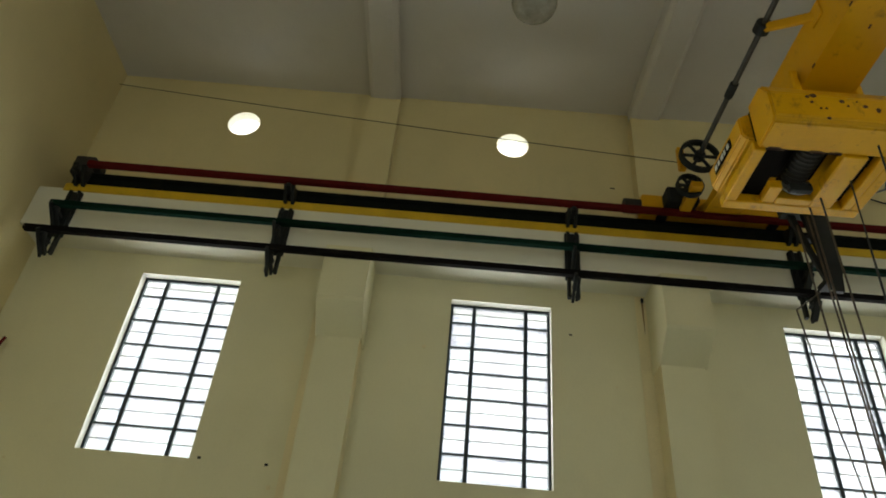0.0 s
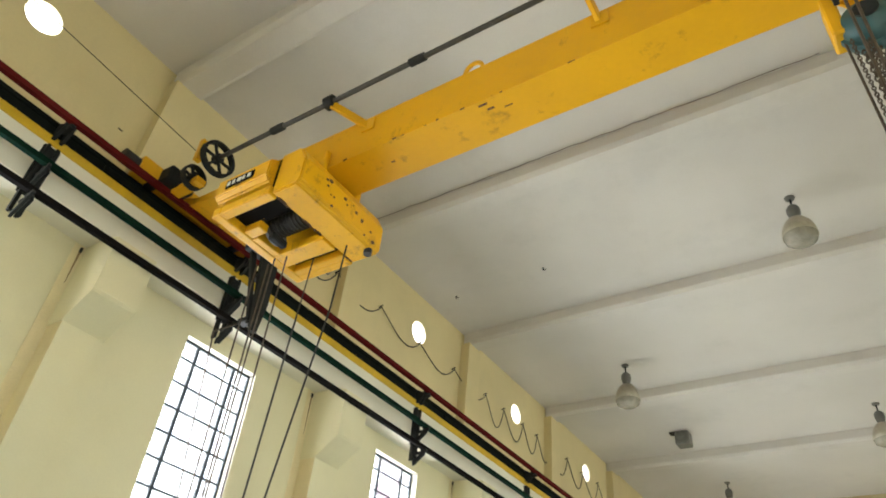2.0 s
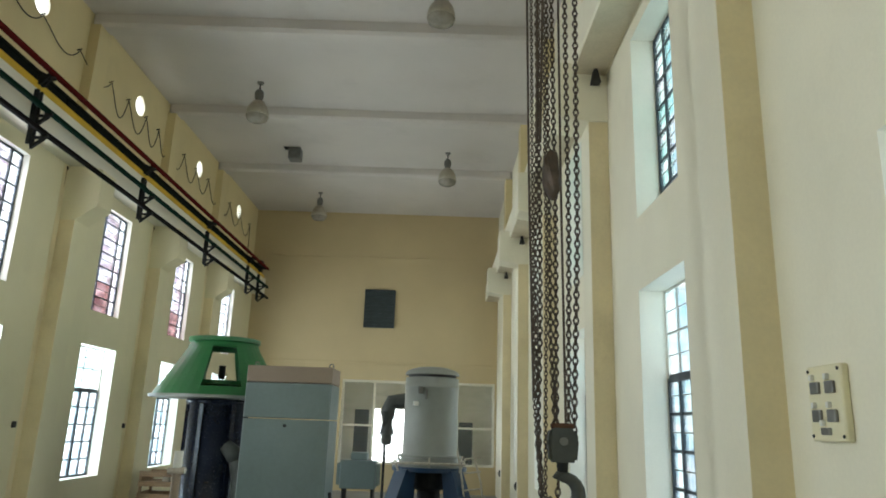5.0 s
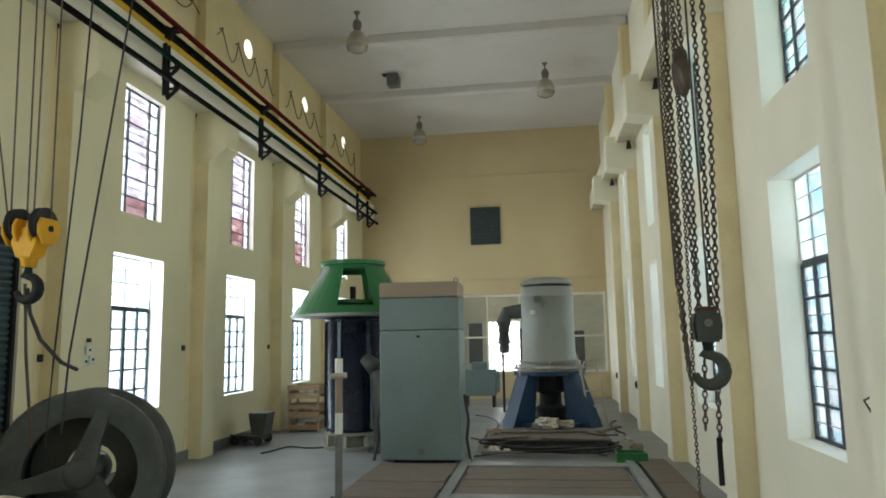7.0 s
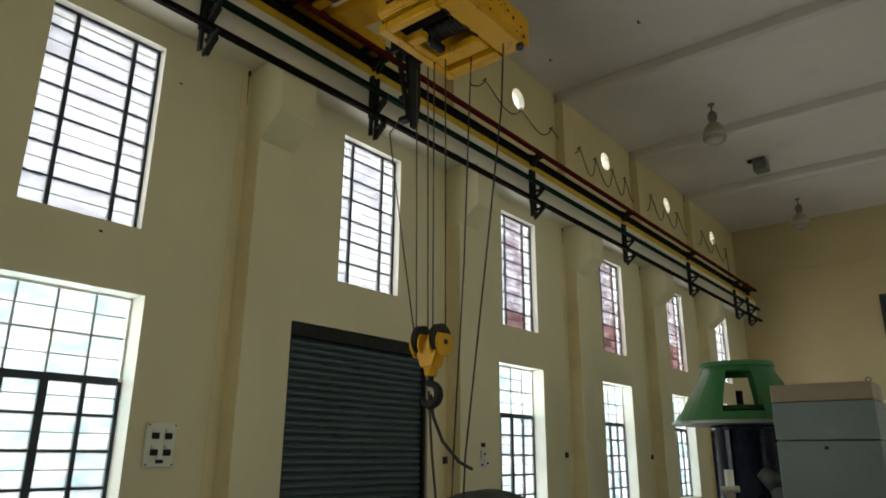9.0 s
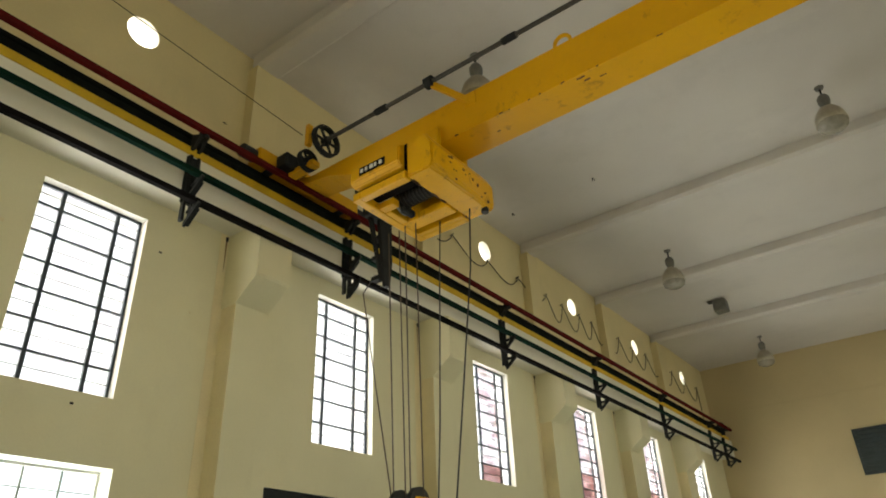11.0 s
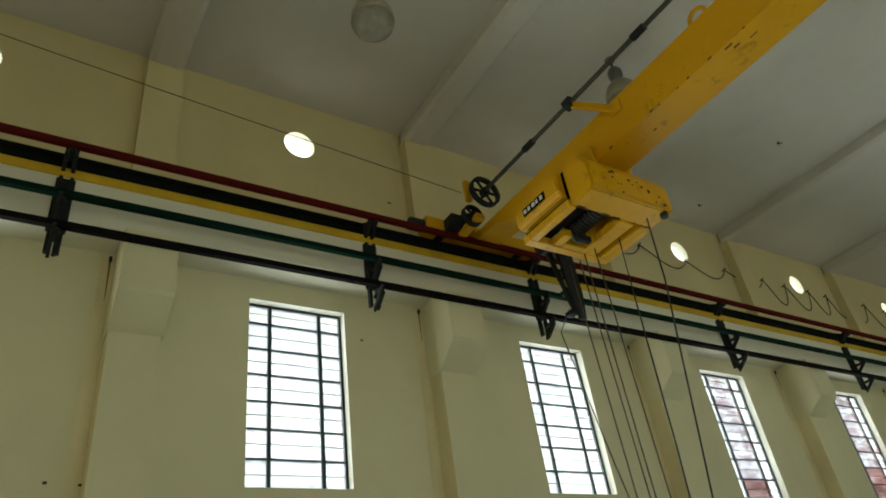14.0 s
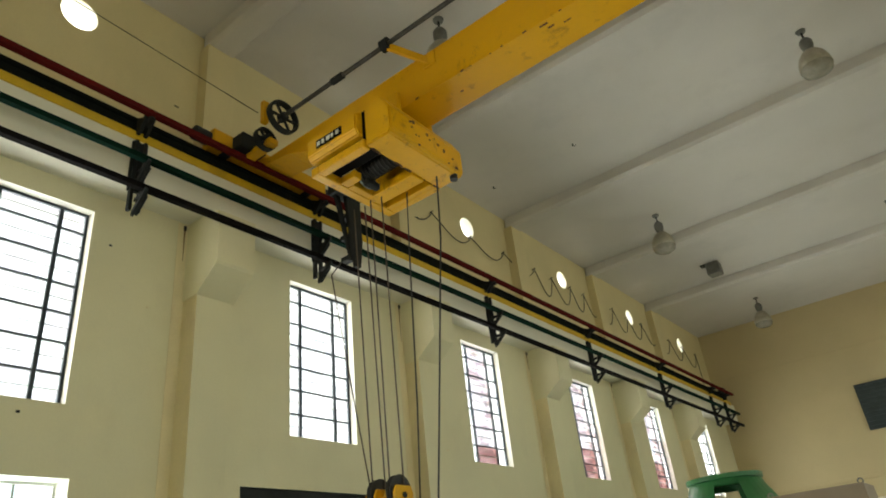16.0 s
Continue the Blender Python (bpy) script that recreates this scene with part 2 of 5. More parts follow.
def thing(name, at, label, category, group="", kind=""):
    e = new(name)
    e.empty_display_size = 0.1
    e.location = at
    return tagged(e, label, category, group, kind)


def box(bm, x0, x1, y0, y1, z0, z1, bevel=0.0, m=None):
    vs = [bm.verts.new((x, y, z)) for x in (x0, x1) for y in (y0, y1) for z in (z0, z1)]
    fs = [bm.faces.new([vs[i] for i in q]) for q in ((0, 1, 3, 2), (4, 6, 7, 5), (0, 4, 5, 1), (2, 3, 7, 6), (0, 2, 6, 4), (1, 5, 7, 3))]
    if m is not None:
        bmesh.ops.transform(bm, matrix=m, verts=vs)
    if bevel:
        es = list({e for f in fs for e in f.edges})
        bmesh.ops.bevel(bm, geom=es, offset=bevel, segments=1, affect="EDGES", profile=0.5)
    return bm


def bbox(x0, x1, y0, y1, z0, z1, bevel=0.0, m=None):
    return box(bmesh.new(), x0, x1, y0, y1, z0, z1, bevel, m)


def cyl(bm, a, b, r, r2=None, seg=16, caps=True):
    a, b = Vector(a), Vector(b)
    r2 = r if r2 is None else r2
    q = (b - a).to_track_quat("Z", "Y").to_matrix()
    rings = []
    for c, rad in ((a, r), (b, r2)):
        rings.append([bm.verts.new(c + q @ Vector((rad * math.cos(2 * math.pi * i / seg), rad * math.sin(2 * math.pi * i / seg), 0))) for i in range(seg)])
    for i in range(seg):
        j = (i + 1) % seg
        bm.faces.new((rings[0][i], rings[0][j], rings[1][j], rings[1][i]))
    if caps:
        bm.faces.new(rings[0])
        bm.faces.new(rings[1])
    return bm


def lathe(bm, profile, at=(0, 0, 0), seg=28, axis="z", arc=None):
    """Turns (radius, height) pairs round an axis."""
    at = Vector(at)
    rings = []
    for r, h in profile:
        ring = []
        for i in range(seg):
            a = 2 * math.pi * i / seg
            u, v = r * math.cos(a), r * math.sin(a)
            p = {"z": (u, v, h), "y": (u, h, v), "x": (h, u, v)}[axis]
            ring.append(bm.verts.new(at + Vector(p)))
        rings.append(ring)
    for k in range(len(rings) - 1):
        for i in range(seg):
            if arc and not arc(i, k):
                continue
            j = (i + 1) % seg
            bm.faces.new((rings[k][i], rings[k][j], rings[k + 1][j], rings[k + 1][i]))
    return bm


def sweep(bm, pts, r, seg=6):
    """A round cable through the points."""
    pts = [Vector(p) for p in pts]
    prev = None
    up = Vector((0, 0, 1))
    for i, p in enumerate(pts):
        d = (pts[min(i + 1, len(pts) - 1)] - pts[max(i - 1, 0)]).normalized()
        side = d.cross(up)
        if side.length < 0.05:
            side = d.cross(Vector((0, 1, 0)))
        side.normalize()
        nrm = side.cross(d)
        ring = [bm.verts.new(p + (side * math.cos(2 * math.pi * k / seg) + nrm * math.sin(2 * math.pi * k / seg)) * r) for k in range(seg)]
        if prev:
            for k in range(seg):
                bm.faces.new((prev[k], prev[(k + 1) % seg], ring[(k + 1) % seg], ring[k]))
        prev = ring
    return bm


def sag(a, b, drop, n=12):
    a, b = Vector(a), Vector(b)
    return [a.lerp(b, i / n) - Vector((0, 0, drop * 4 * (i / n) * (1 - i / n))) for i in range(n + 1)]


def prism(bm, outline, axis, lo, hi):
    """Extrudes a 2D outline along an axis: outline is in the other two axes, in order."""
    def p(u, v, w):
        return {"x": (w, u, v), "y": (u, w, v), "z": (u, v, w)}[axis]
    a = [bm.verts.new(p(u, v, lo)) for u, v in outline]
    b = [bm.verts.new(p(u, v, hi)) for u, v in outline]
    bm.faces.new(a)
    bm.faces.new(b)
    for i in range(len(a)):
        j = (i + 1) % len(a)
        bm.faces.new((a[i], a[j], b[j], b[i]))
    return bm


def pierced_wall(axis, face, back, u0, u1, v0, v1, holes, rounds=(), r=0.18):
    """A wall in the plane axis = face, back = its outer face, with rectangular holes (u0, u1, v0, v1) and round ones (u, v)."""
    bm = bmesh.new()
    rects = list(holes) + [(u - r * 1.25, u + r * 1.25, v - r * 1.25, v + r * 1.25) for u, v in rounds]
    us = sorted({u0, u1, *(c for h in rects for c in h[:2])})
    vs = sorted({v0, v1, *(c for h in rects for c in h[2:])})

    def at(u, v, w):
        return (w, u, v) if axis == "x" else (u, w, v)
    cache = {}

    def vert(u, v, w):
        k = (round(u, 4), round(v, 4), w)
        if k not in cache:
            cache[k] = bm.verts.new(at(u, v, w))
        return cache[k]

    def inside(u, v):
        return any(h[0] < u < h[1] and h[2] < v < h[3] for h in rects)

    def open_at(i, j):
        if not (0 <= i < len(us) - 1 and 0 <= j < len(vs) - 1):
            return True
        return inside((us[i] + us[i + 1]) / 2, (vs[j] + vs[j + 1]) / 2)

    for i in range(len(us) - 1):
        for j in range(len(vs) - 1):
            if open_at(i, j):
                continue
            a, b, c, d = us[i], us[i + 1], vs[j], vs[j + 1]
            for w in (face, back):
                bm.faces.new([vert(a, c, w), vert(b, c, w), vert(b, d, w), vert(a, d, w)])
            for (p, q), other in ((((a, c), (b, c)), (i, j - 1)), (((a, d), (b, d)), (i, j + 1)), (((a, c), (a, d)), (i - 1, j)), (((b, c), (b, d)), (i + 1, j))):
                if open_at(*other):
                    mid = ((p[0] + q[0]) / 2, (p[1] + q[1]) / 2)
                    if any(h[0] - 1e-4 <= mid[0] <= h[1] + 1e-4 and h[2] - 1e-4 <= mid[1] <= h[3] + 1e-4 for h in rects[len(holes):]):
                        continue
                    bm.faces.new([vert(*p, face), vert(*q, face), vert(*q, back), vert(*p, back)])
    n = 24
    for u, v in rounds:
        s = r * 1.25
        for i in range(n):
            ring = []
            for k in (i, i + 1):
                a = 2 * math.pi * (k % n) / n
                cu, cv = math.cos(a), math.sin(a)
                m = max(abs(cu), abs(cv))
                ring.append(((u + r * cu, v + r * cv), (u + s * cu / m, v + s * cv / m)))
            (i0, o0), (i1, o1) = ring
            for w in (face, back):
                bm.faces.new([vert(*i0, w), vert(*i1, w), vert(*o1, w), vert(*o0, w)])
            bm.faces.new([vert(*i0, face), vert(*i1, face), vert(*i1, back), vert(*i0, back)])
    # the reveals of the openings take the second paint
    for f in bm.faces:
        f.normal_update()
        if abs(f.normal.x if axis == "x" else f.normal.y) < 0.5:
            f.material_index = 1
    return bm


# ---- hall ----
def structure(name, bm, material, label, category, smooth=False):
    return tagged(part(name, bm, material, None, "", smooth), label, category, "", "structure")


SHUTTER = (4.23, 6.31, 0.0, 2.86)
lower_left = [k for k in range(7) if k != 2]
holes = [(c - UP[0], c + UP[0], UP[1], UP[2]) for c in BAY] + [(BAY[k] - LO[0], BAY[k] + LO[0], LO[1], LO[2]) for k in lower_left] + [SHUTTER]
structure("wall_west", pierced_wall("x", XL, XL - 0.30, YB, YF, 0.0, 5.74, holes), [CREAM, REVEAL], "cream painted plaster wall with tall steel windows", "wall")
structure("wall_west_upper", pierced_wall("x", XL - 0.06, XL - 0.18, YB, YF, 5.744, ZC, [], [(v, 7.19) for v in VENT]), [UPPER, REVEAL], "yellowish cream plaster wall with round vent holes", "wall")
holes = [(c - RUP[0], c + RUP[0], RUP[1], RUP[2]) for c in BAY] + [(c - RLO[0], c + RLO[0], RLO[1], RLO[2]) for c in BAY]
structure("wall_east", pierced_wall("x", XR, XR + 0.32, YB, YF, 0.0, ZC, holes), [PALE, REVEAL], "pale cream limewashed wall with deep window reveals", "wall")
structure("wall_south", bbox(XL - 0.3, XR + 0.32, YB - 0.25, YB, 0, ZC), UPPER, "yellowish cream painted end wall", "wall")
GALL = (-2.45, 1.80, 0.72, 2.95)
structure("wall_north", pierced_wall("y", YF, YF + 0.24, XL - 0.3, XR + 0.32, 0, ZC, [GALL]), [PEACH, REVEAL], "peach cream end wall with a glazed office opening", "wall")
bm = bmesh.new()
box(bm, XL, XR, YF - 0.03, YF - 0.001, 3.38, 3.46, 0.008)
structure("trim", bm, PEACH, "thin plaster ledge across the end wall", "trim")

# ceiling with its cross beams in one mesh
bm = bbox(XL - 0.3, XR + 0.32, YB - 0.25, YF + 0.24, ZC, ZC + 0.2)
for p in PIL:
    box(bm, XL - 0.06, XR, p - 0.17, p + 0.17, ZC - 0.21, ZC + 0.05, 0.05)
structure("ceiling", bm, CEIL, "white painted concrete ceiling with shallow cross beams", "ceiling")

# floor sheet, reaching on outside
bm = bmesh.new()
box(bm, -60, 60, -60, 90, -0.3, 0.0)
structure("floor", bm, CONC, "worn grey concrete floor with dust and stains", "floor")
bm = bmesh.new()
box(bm, XL, XL + 0.02, YB, YF, 0.004, 0.14, 0.004)
structure("baseboard", bm, CONC, "grey cement skirting along the wall", "baseboard")


def pilaster(side, y):
    """Lower shaft, corbel and shallow upper shaft against one wall; the ochre sides are separate faces."""
    s = 1 if side == "w" else -1
    x = XL if side == "w" else XR
    g = 0.19
    deep = 0.22 if side == "w" else 0.19
    bm = bmesh.new()
    if side == "w":
        prism(bm, [(x, 0.0), (x + s * deep, 0.0), (x + s * deep, 4.50), (x, 4.50)], "y", y - g, y + g)
        # the corbel swells forward under the beam and stops just behind the bars
        prism(bm, [(x + s * 0.002, 4.46), (x + s * deep, 4.46), (x + s * 0.50, 4.67), (x + s * 0.515, 4.70), (x + s * 0.515, 5.22), (x + s * 0.36, 5.27), (x + s * 0.002, 5.27)], "y", y - g - 0.012, y + g + 0.018)
    else:
        # the east corbels are square blocks with a shallow sloping underside
        prism(bm, [(x, 0.0), (x + s * deep, 0.0), (x + s * deep, 4.80), (x, 4.80)], "y", y - g, y + g)
        prism(bm, [(x + s * 0.002, 4.77), (x + s * (deep + 0.02), 4.77), (x + s * 0.53, 4.82), (x + s * 0.55, 4.85), (x + s * 0.55, BEAM[0] + 0.10), (x + s * 0.53, BEAM[0] + 0.12), (x + s * 0.34, BEAM[0] + 0.12), (x + s * 0.002, BEAM[0] - 0.01)], "y", y - g - 0.025, y + g + 0.025)
    bmesh.ops.recalc_face_normals(bm, faces=bm.faces)
    for f in bm.faces:
        if abs(f.normal.y) > 0.9 and f.calc_center_median().z < 4.4:
            f.material_index = 1
    top = x - 0.06 if side == "w" else x
    n = len(bm.faces)
    box(bm, top, top + s * 0.16, y - 0.18, y + 0.18, BEAM[1] - 0.02, ZC - 0.205)
    bm.faces.ensure_lookup_table()
    for f in bm.faces[n:]:
        f.material_index = 2
    return structure("pilaster", bm, [CREAM if side == "w" else PALE, OCHRE, UPPER], "cream pilaster with ochre sides and a crane corbel", "pilaster")


for side in "we":
    for y in PIL:
        pilaster(side, y)
# ochre paint carried a hand's width onto the wall beside each pilaster
for y in PIL:
    structure("paint_band", bbox(XL - 0.001, XL + 0.004, y - 0.30, y - 0.19, 0.15, 5.27), OCHRE, "ochre painted band on the wall beside a pilaster", "paint")
for s, x, nm in ((1, XL, "crane_beam_west"), (-1, XR, "crane_beam_east")):
    bm = bmesh.new()
    a, b = sorted((x - (0.06 if s > 0 else 0.0), x + s * BEAM[2]))
    box(bm, a, b, YB + 0.001, YF - 0.001, BEAM[0], BEAM[1], 0.015)
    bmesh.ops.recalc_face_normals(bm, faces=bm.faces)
    # the east underside carries its shade in the darker paint
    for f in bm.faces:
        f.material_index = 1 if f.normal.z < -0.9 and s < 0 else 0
    structure(nm, bm, [WHITE if s > 0 else PALE, SOFFIT_SHADE], "whitewashed concrete beam carrying the crane rail", "beam")


# ---- windows ----
def window(kind, hw, z0, z1, cols, rows, glass, frame_t, split=None):
    """A steel window in the plane x = 0, looking along x: outer frame, glazing bars, single panes."""
    e = thing("window", (0, 0, 0), kind, "window", "", "structure")
    f = bmesh.new()
    t = frame_t
    top = z1 if split is None else rows[5][0]
    for y0, y1, a, b in ((-hw, hw, z0, z0 + t), (-hw, hw, top - t, top), (-hw, -hw + t, z0 + t, top - t), (hw - t, hw, z0 + t, top - t)):
        box(f, -0.02, 0.02, y0, y1, a, b)
    part("window_frame", f, FRAME, e)
    if split is not None:
        f = bmesh.new()
        for y0, y1, a, b in ((-hw, hw, z1 - 0.02, z1), (-hw, -hw + 0.02, top, z1 - 0.02), (hw - 0.02, hw, top, z1 - 0.02)):
            box(f, -0.015, 0.015, y0, y1, a, b)
        part("upper_frame", f, PLATE, e, "slim pale frame of the top light")
    ys = [-hw + c * 2 * hw for c in cols]
    for i, y in enumerate(ys[1:-1]):
        wide = 0.017 if split is None or i != len(ys) // 2 - 1 else 0.030
        if split is None:
            part("glazing_bar", bbox(-0.017, 0.017, y - wide, y + wide, z0 + t, z1 - t), FRAME, e)
        else:
            zt = rows[5][0]
            part("casement_stile", bbox(-0.022, 0.022, y - wide, y + wide, z0 + t, zt), FRAME, e)
            part("glazing_bar", bbox(-0.010, 0.010, y - 0.008, y + 0.008, zt, z1 - 0.02), GREYP, e, "slim pale glazing bar")
    for k, (z, wgt) in enumerate(rows[1:-1]):
        pale = split is not None and k > 4
        part("glazing_bar", bbox(-0.015, 0.015, -hw + t, hw - t, z - (0.007 if pale else wgt), z + (0.007 if pale else wgt)), GREYP if pale else FRAME, e)
    for j in range(len(rows) - 1):
        zm = (rows[j][0] + rows[j + 1][0]) / 2
        part("lap_strip", bbox(0.006, 0.010, -hw + t, hw - t, zm - 0.0045, zm + 0.0045), GREYP, e)
    for i in range(len(ys) - 1):
        for j in range(len(rows) - 1):
            a, b = rows[j][0], rows[j + 1][0]
            mid = (a + b) / 2
            bm = bmesh.new()
            # each opening holds two slightly lapped sheets
            q = (ys[i] + ys[i + 1]) / 2
            w = (ys[i + 1] - ys[i]) / 2
            box(bm, -0.004, 0.000, q - w, q + w, a, mid + 0.004)
            box(bm, 0.001, 0.005, q - w, q + w, mid - 0.004, b)
            p = part("pane", bm, glass, e)
            p.visible_shadow = False
    return e


def rows_up(z0, z1):
    h = z1 - z0
    cuts = [0.0, 0.15, 0.30, 0.445, 0.59, 0.735, 0.885, 1.0]
    return [(z0 + h * c, 0.010) for c in cuts]


def rows_low(z0, z1):
    zs = z0 + (z1 - z0) * 0.66
    return [(z0 + (zs - z0) * i / 5, 0.011) for i in range(5)] + [(zs, 0.030)] + [(zs + (z1 - zs) * i / 2, 0.010) for i in (1, 2)]


UPC, LOC = (0.0, 0.24, 0.76, 1.0), (0.0, 0.25, 0.5, 0.75, 1.0)
kinds = {
    "wu": window("tall steel window with dusty patterned glass", UP[0], UP[1], UP[2], UPC, rows_up(UP[1], UP[2]), GLASS_UP, 0.025),
    "wl": window("steel casement window with a dark blue frame", LO[0], LO[1], LO[2], LOC, rows_low(LO[1], LO[2]), GLASS_LO, 0.03, True),
    "eu": window("tall steel window with greenish dusty glass", RUP[0], RUP[1], RUP[2], UPC, rows_up(RUP[1], RUP[2]), GLASS_RT, 0.025),
    "el": window("steel casement window in a deep white reveal", RLO[0], RLO[1], RLO[2], LOC, rows_low(RLO[1], RLO[2]), GLASS_LO, 0.03, True),
}
count = 0
for key, e in kinds.items():
    xw = XL - (0.11 if key == "wu" else 0.21) if key[0] == "w" else XR + 0.22
    first = True
    for k, c in enumerate(BAY):
        if key == "wl" and k == 2:
            continue
        m = pose(xw, c, 0, 0, 0, 0 if key[0] == "w" else 180)
        if first:
            e.matrix_basis = m
            ob, first = e, False
        else:
            ob = copy_thing(e, m)
        count += 1
        ob.name = "window_%d" % count
        if key == "wu" and 3 <= k <= 5:
            for ch in ob.children:
                if ch.name.startswith("pane"):
                    low = min(v.co.z for v in ch.data.vertices) - UP[1]
                    wide = abs(sum(v.co.y for v in ch.data.vertices) / len(ch.data.vertices)) < 0.1
                    if low < (0.32 if k > 3 else 0.15) and wide:
                        tint = GLASS_RED
                    elif wide or low < 0.9:
                        tint = GLASS_PINK if (wide or k > 3) else None
                    else:
                        tint = None
                    if tint:
                        ch.material_slots[0].link = "OBJECT"
                        ch.material_slots[0].material = tint
        hw, z0, z1 = {"wu": UP, "wl": LO, "eu": RUP, "el": RLO}[key]
        d = -1 if key[0] == "w" else 1
        zc = (z0 + z1) / 2
        sky_lamp((xw + d * 0.06, c, zc), (xw - d, c, zc), 2 * hw, z1 - z0, SKYLIGHT * (1.75 if d < 0 else 0.55), (0.97, 0.98, 1.0) if d < 0 else (1.0, 0.985, 0.95))
# translucent discs added at the vents, to glow white from the lamps outside
for v in VENT:
    e = thing("vent_pane", (XL - 0.175, v, 7.19), "added translucent disc that makes a round vent glow", "vent", "", "structure")
    p = part("pane", lathe(bmesh.new(), [(0.0, -0.003), (0.19, -0.003), (0.19, 0.003), (0.0, 0.003)], (0, 0, 0), 28, "x"), GLASS_GLOW, e)
    p.visible_shadow = False
    sky_lamp((XL - 0.21, v, 7.19), (0, v, 7.19), 0.95, 0.95, SKYLIGHT, (1.0, 0.97, 0.93), True)

# roller shutter in the loading doorway
e = thing("door_1", (XL, 5.27, 0), "dark grey corrugated steel roller shutter, closed", "shutter", "", "structure")
n = 40
bm = bmesh.new()
box(bm, -0.16, -0.10, -1.04, 1.04, 0, 2.86)
part("backing", bm, SHUT, e)
zs = 2.86 / n
for i in range(n):
    bm = bmesh.new()
    z = i * zs
    prism(bm, [(-0.10, z), (-0.085, z + 0.003), (-0.068, z + zs * 0.35), (-0.068, z + zs * 0.55), (-0.09, z + zs * 0.92), (-0.10, z + zs)], "y", -1.0, 1.0)
    part("slat", bm, SHUT, e)
for y in (-1.04, 1.0):
    part("guide_rail", bbox(-0.10, -0.03, y, y + 0.04, 0, 2.86, 0.004), IRON, e)
# dark box standing for the shaded recess at the shutter head
part("shutter_hood", bbox(-0.14, -0.02, -1.04, 1.04, 2.72, 2.858, 0.01), IRON, e)


# ---- crane rails and conductor bars ----
for s, x, nm in ((1, XL, "west"), (-1, XR, "east")):
    xc = x + s * (0.275 if s > 0 else 0.16)
    low = 0.008 if s > 0 else 0.0
    prof = [(-0.06, low), (0.06, low), (0.06, low + 0.02), (0.03, low + 0.04), (0.03, 0.14), (0.045, 0.15), (0.045, 0.19), (-0.045, 0.19), (-0.045, 0.15), (-0.03, 0.14), (-0.03, low + 0.04), (-0.06, low + 0.02)]
    zr = BEAM[1] + (0.046 if s > 0 else 0.002)
    e = thing("crane_rail", (xc, 0, zr), "blackened steel crane rail along the concrete beam", "rail", "crane rails")
    ends = [YB + 0.25, 3.4, 9.1, 14.8, YF - 0.25]
    for a, b in zip(ends, ends[1:]):
        part("rail_length", prism(bmesh.new(), prof, "y", a + 0.002, b - 0.002), RAILM, e)
    for a in ends[1:-1]:
        for u0 in (-0.05, 0.031):
            part("fishplate", bbox(u0, u0 + 0.019, a - 0.18, a + 0.18, 0.06, 0.13, 0.003), RAILM, e)
BARX = XL + 0.55
bm = bbox(XL + 0.22, XL + BEAM[2] + 0.012, YB + 0.25, YF - 0.25, BEAM[1] - 0.04, BEAM[1] + 0.052, 0.006)
tagged(part("rail_sole_plate", bm, YELBAR), "yellow painted steel sole plate under the crane rail", "plate")
BARS = ((5.90, "red", REDBAR, 0.026), (5.40, "dark green", GRNBAR, 0.026), (5.11, "black", BLKBAR, 0.026))
for i, (z, word, m, h) in enumerate(BARS):
    a, b = YB + (0.5, 0.34, 0.22)[i], YF - (0.55, 0.45, 0.35)[i]
    e = thing("conductor_bar", (BARX, 0, z), word + " painted steel angle conductor bar on brackets", "conductor bar", "crane conductor bars")
    cuts = [a, 6.5, 13.0, b]
    for c, d in zip(cuts, cuts[1:]):
        part("bar_length", prism(bmesh.new(), [(-0.03, -h), (0.026, -h), (0.026, h), (0.018, h), (0.018, 0.008 - h), (-0.03, 0.008 - h)], "y", c + 0.001, d - 0.001), m, e)
    for c in cuts[1:-1]:
        part("joint_plate", bbox(0.010, 0.0178, c - 0.12, c + 0.12, 0.012 - h, h - 0.004, 0.002), m, e)


def bracket(y):
    e = thing("bar_bracket", (XL + BEAM[2], y, 5.05), "dark steel bracket with insulators holding three bars", "bracket", "bar brackets")
    for y0 in (-0.055, 0.025):
        part("channel", bbox(0.0, 0.05, y0, y0 + 0.03, -0.10, 0.63, 0.004), IRON, e)
    for y0, dx in ((-0.05, 0.0), (0.02, 0.03)):
        bm = prism(bmesh.new(), [(0.0, 0.70), (0.05, 0.70), (0.19 - dx, 0.86), (0.17 - dx, 0.88), (0.10, 0.84), (0.02, 0.88), (0.0, 0.88)], "y", y0, y0 + 0.03)
        part("fork_lug", bm, IRON, e)
    part("packing_plate", bbox(0.0, 0.03, -0.07, 0.07, 0.10, 0.62, 0.004), IRON, e)
    for z, *_ in BARS:
        dz = z - 5.05
        part("arm", bbox(0.05, 0.20, -0.02, 0.02, dz - 0.075, dz - 0.045, 0.003), IRON, e)
        if z < 5.8:
            part("prong", prism(bmesh.new(), [(0.05, dz - 0.22), (0.05, dz - 0.17), (0.24, dz - 0.02), (0.26, dz - 0.05)], "y", -0.03, -0.005), IRON, e)
            part("prong", prism(bmesh.new(), [(0.05, dz - 0.20), (0.05, dz - 0.16), (0.17, dz - 0.075), (0.20, dz - 0.075)], "y", 0.005, 0.03), IRON, e)
        bm = lathe(bmesh.new(), [(0.0, -0.05), (0.03, -0.05), (0.035, -0.03), (0.02, -0.02), (0.03, -0.005), (0.0, -0.002)], (0.165, 0, dz - 0.022), 10)
        part("insulator", bm, RUBBER, e, "", True)
    return e


first = bracket(0.04)
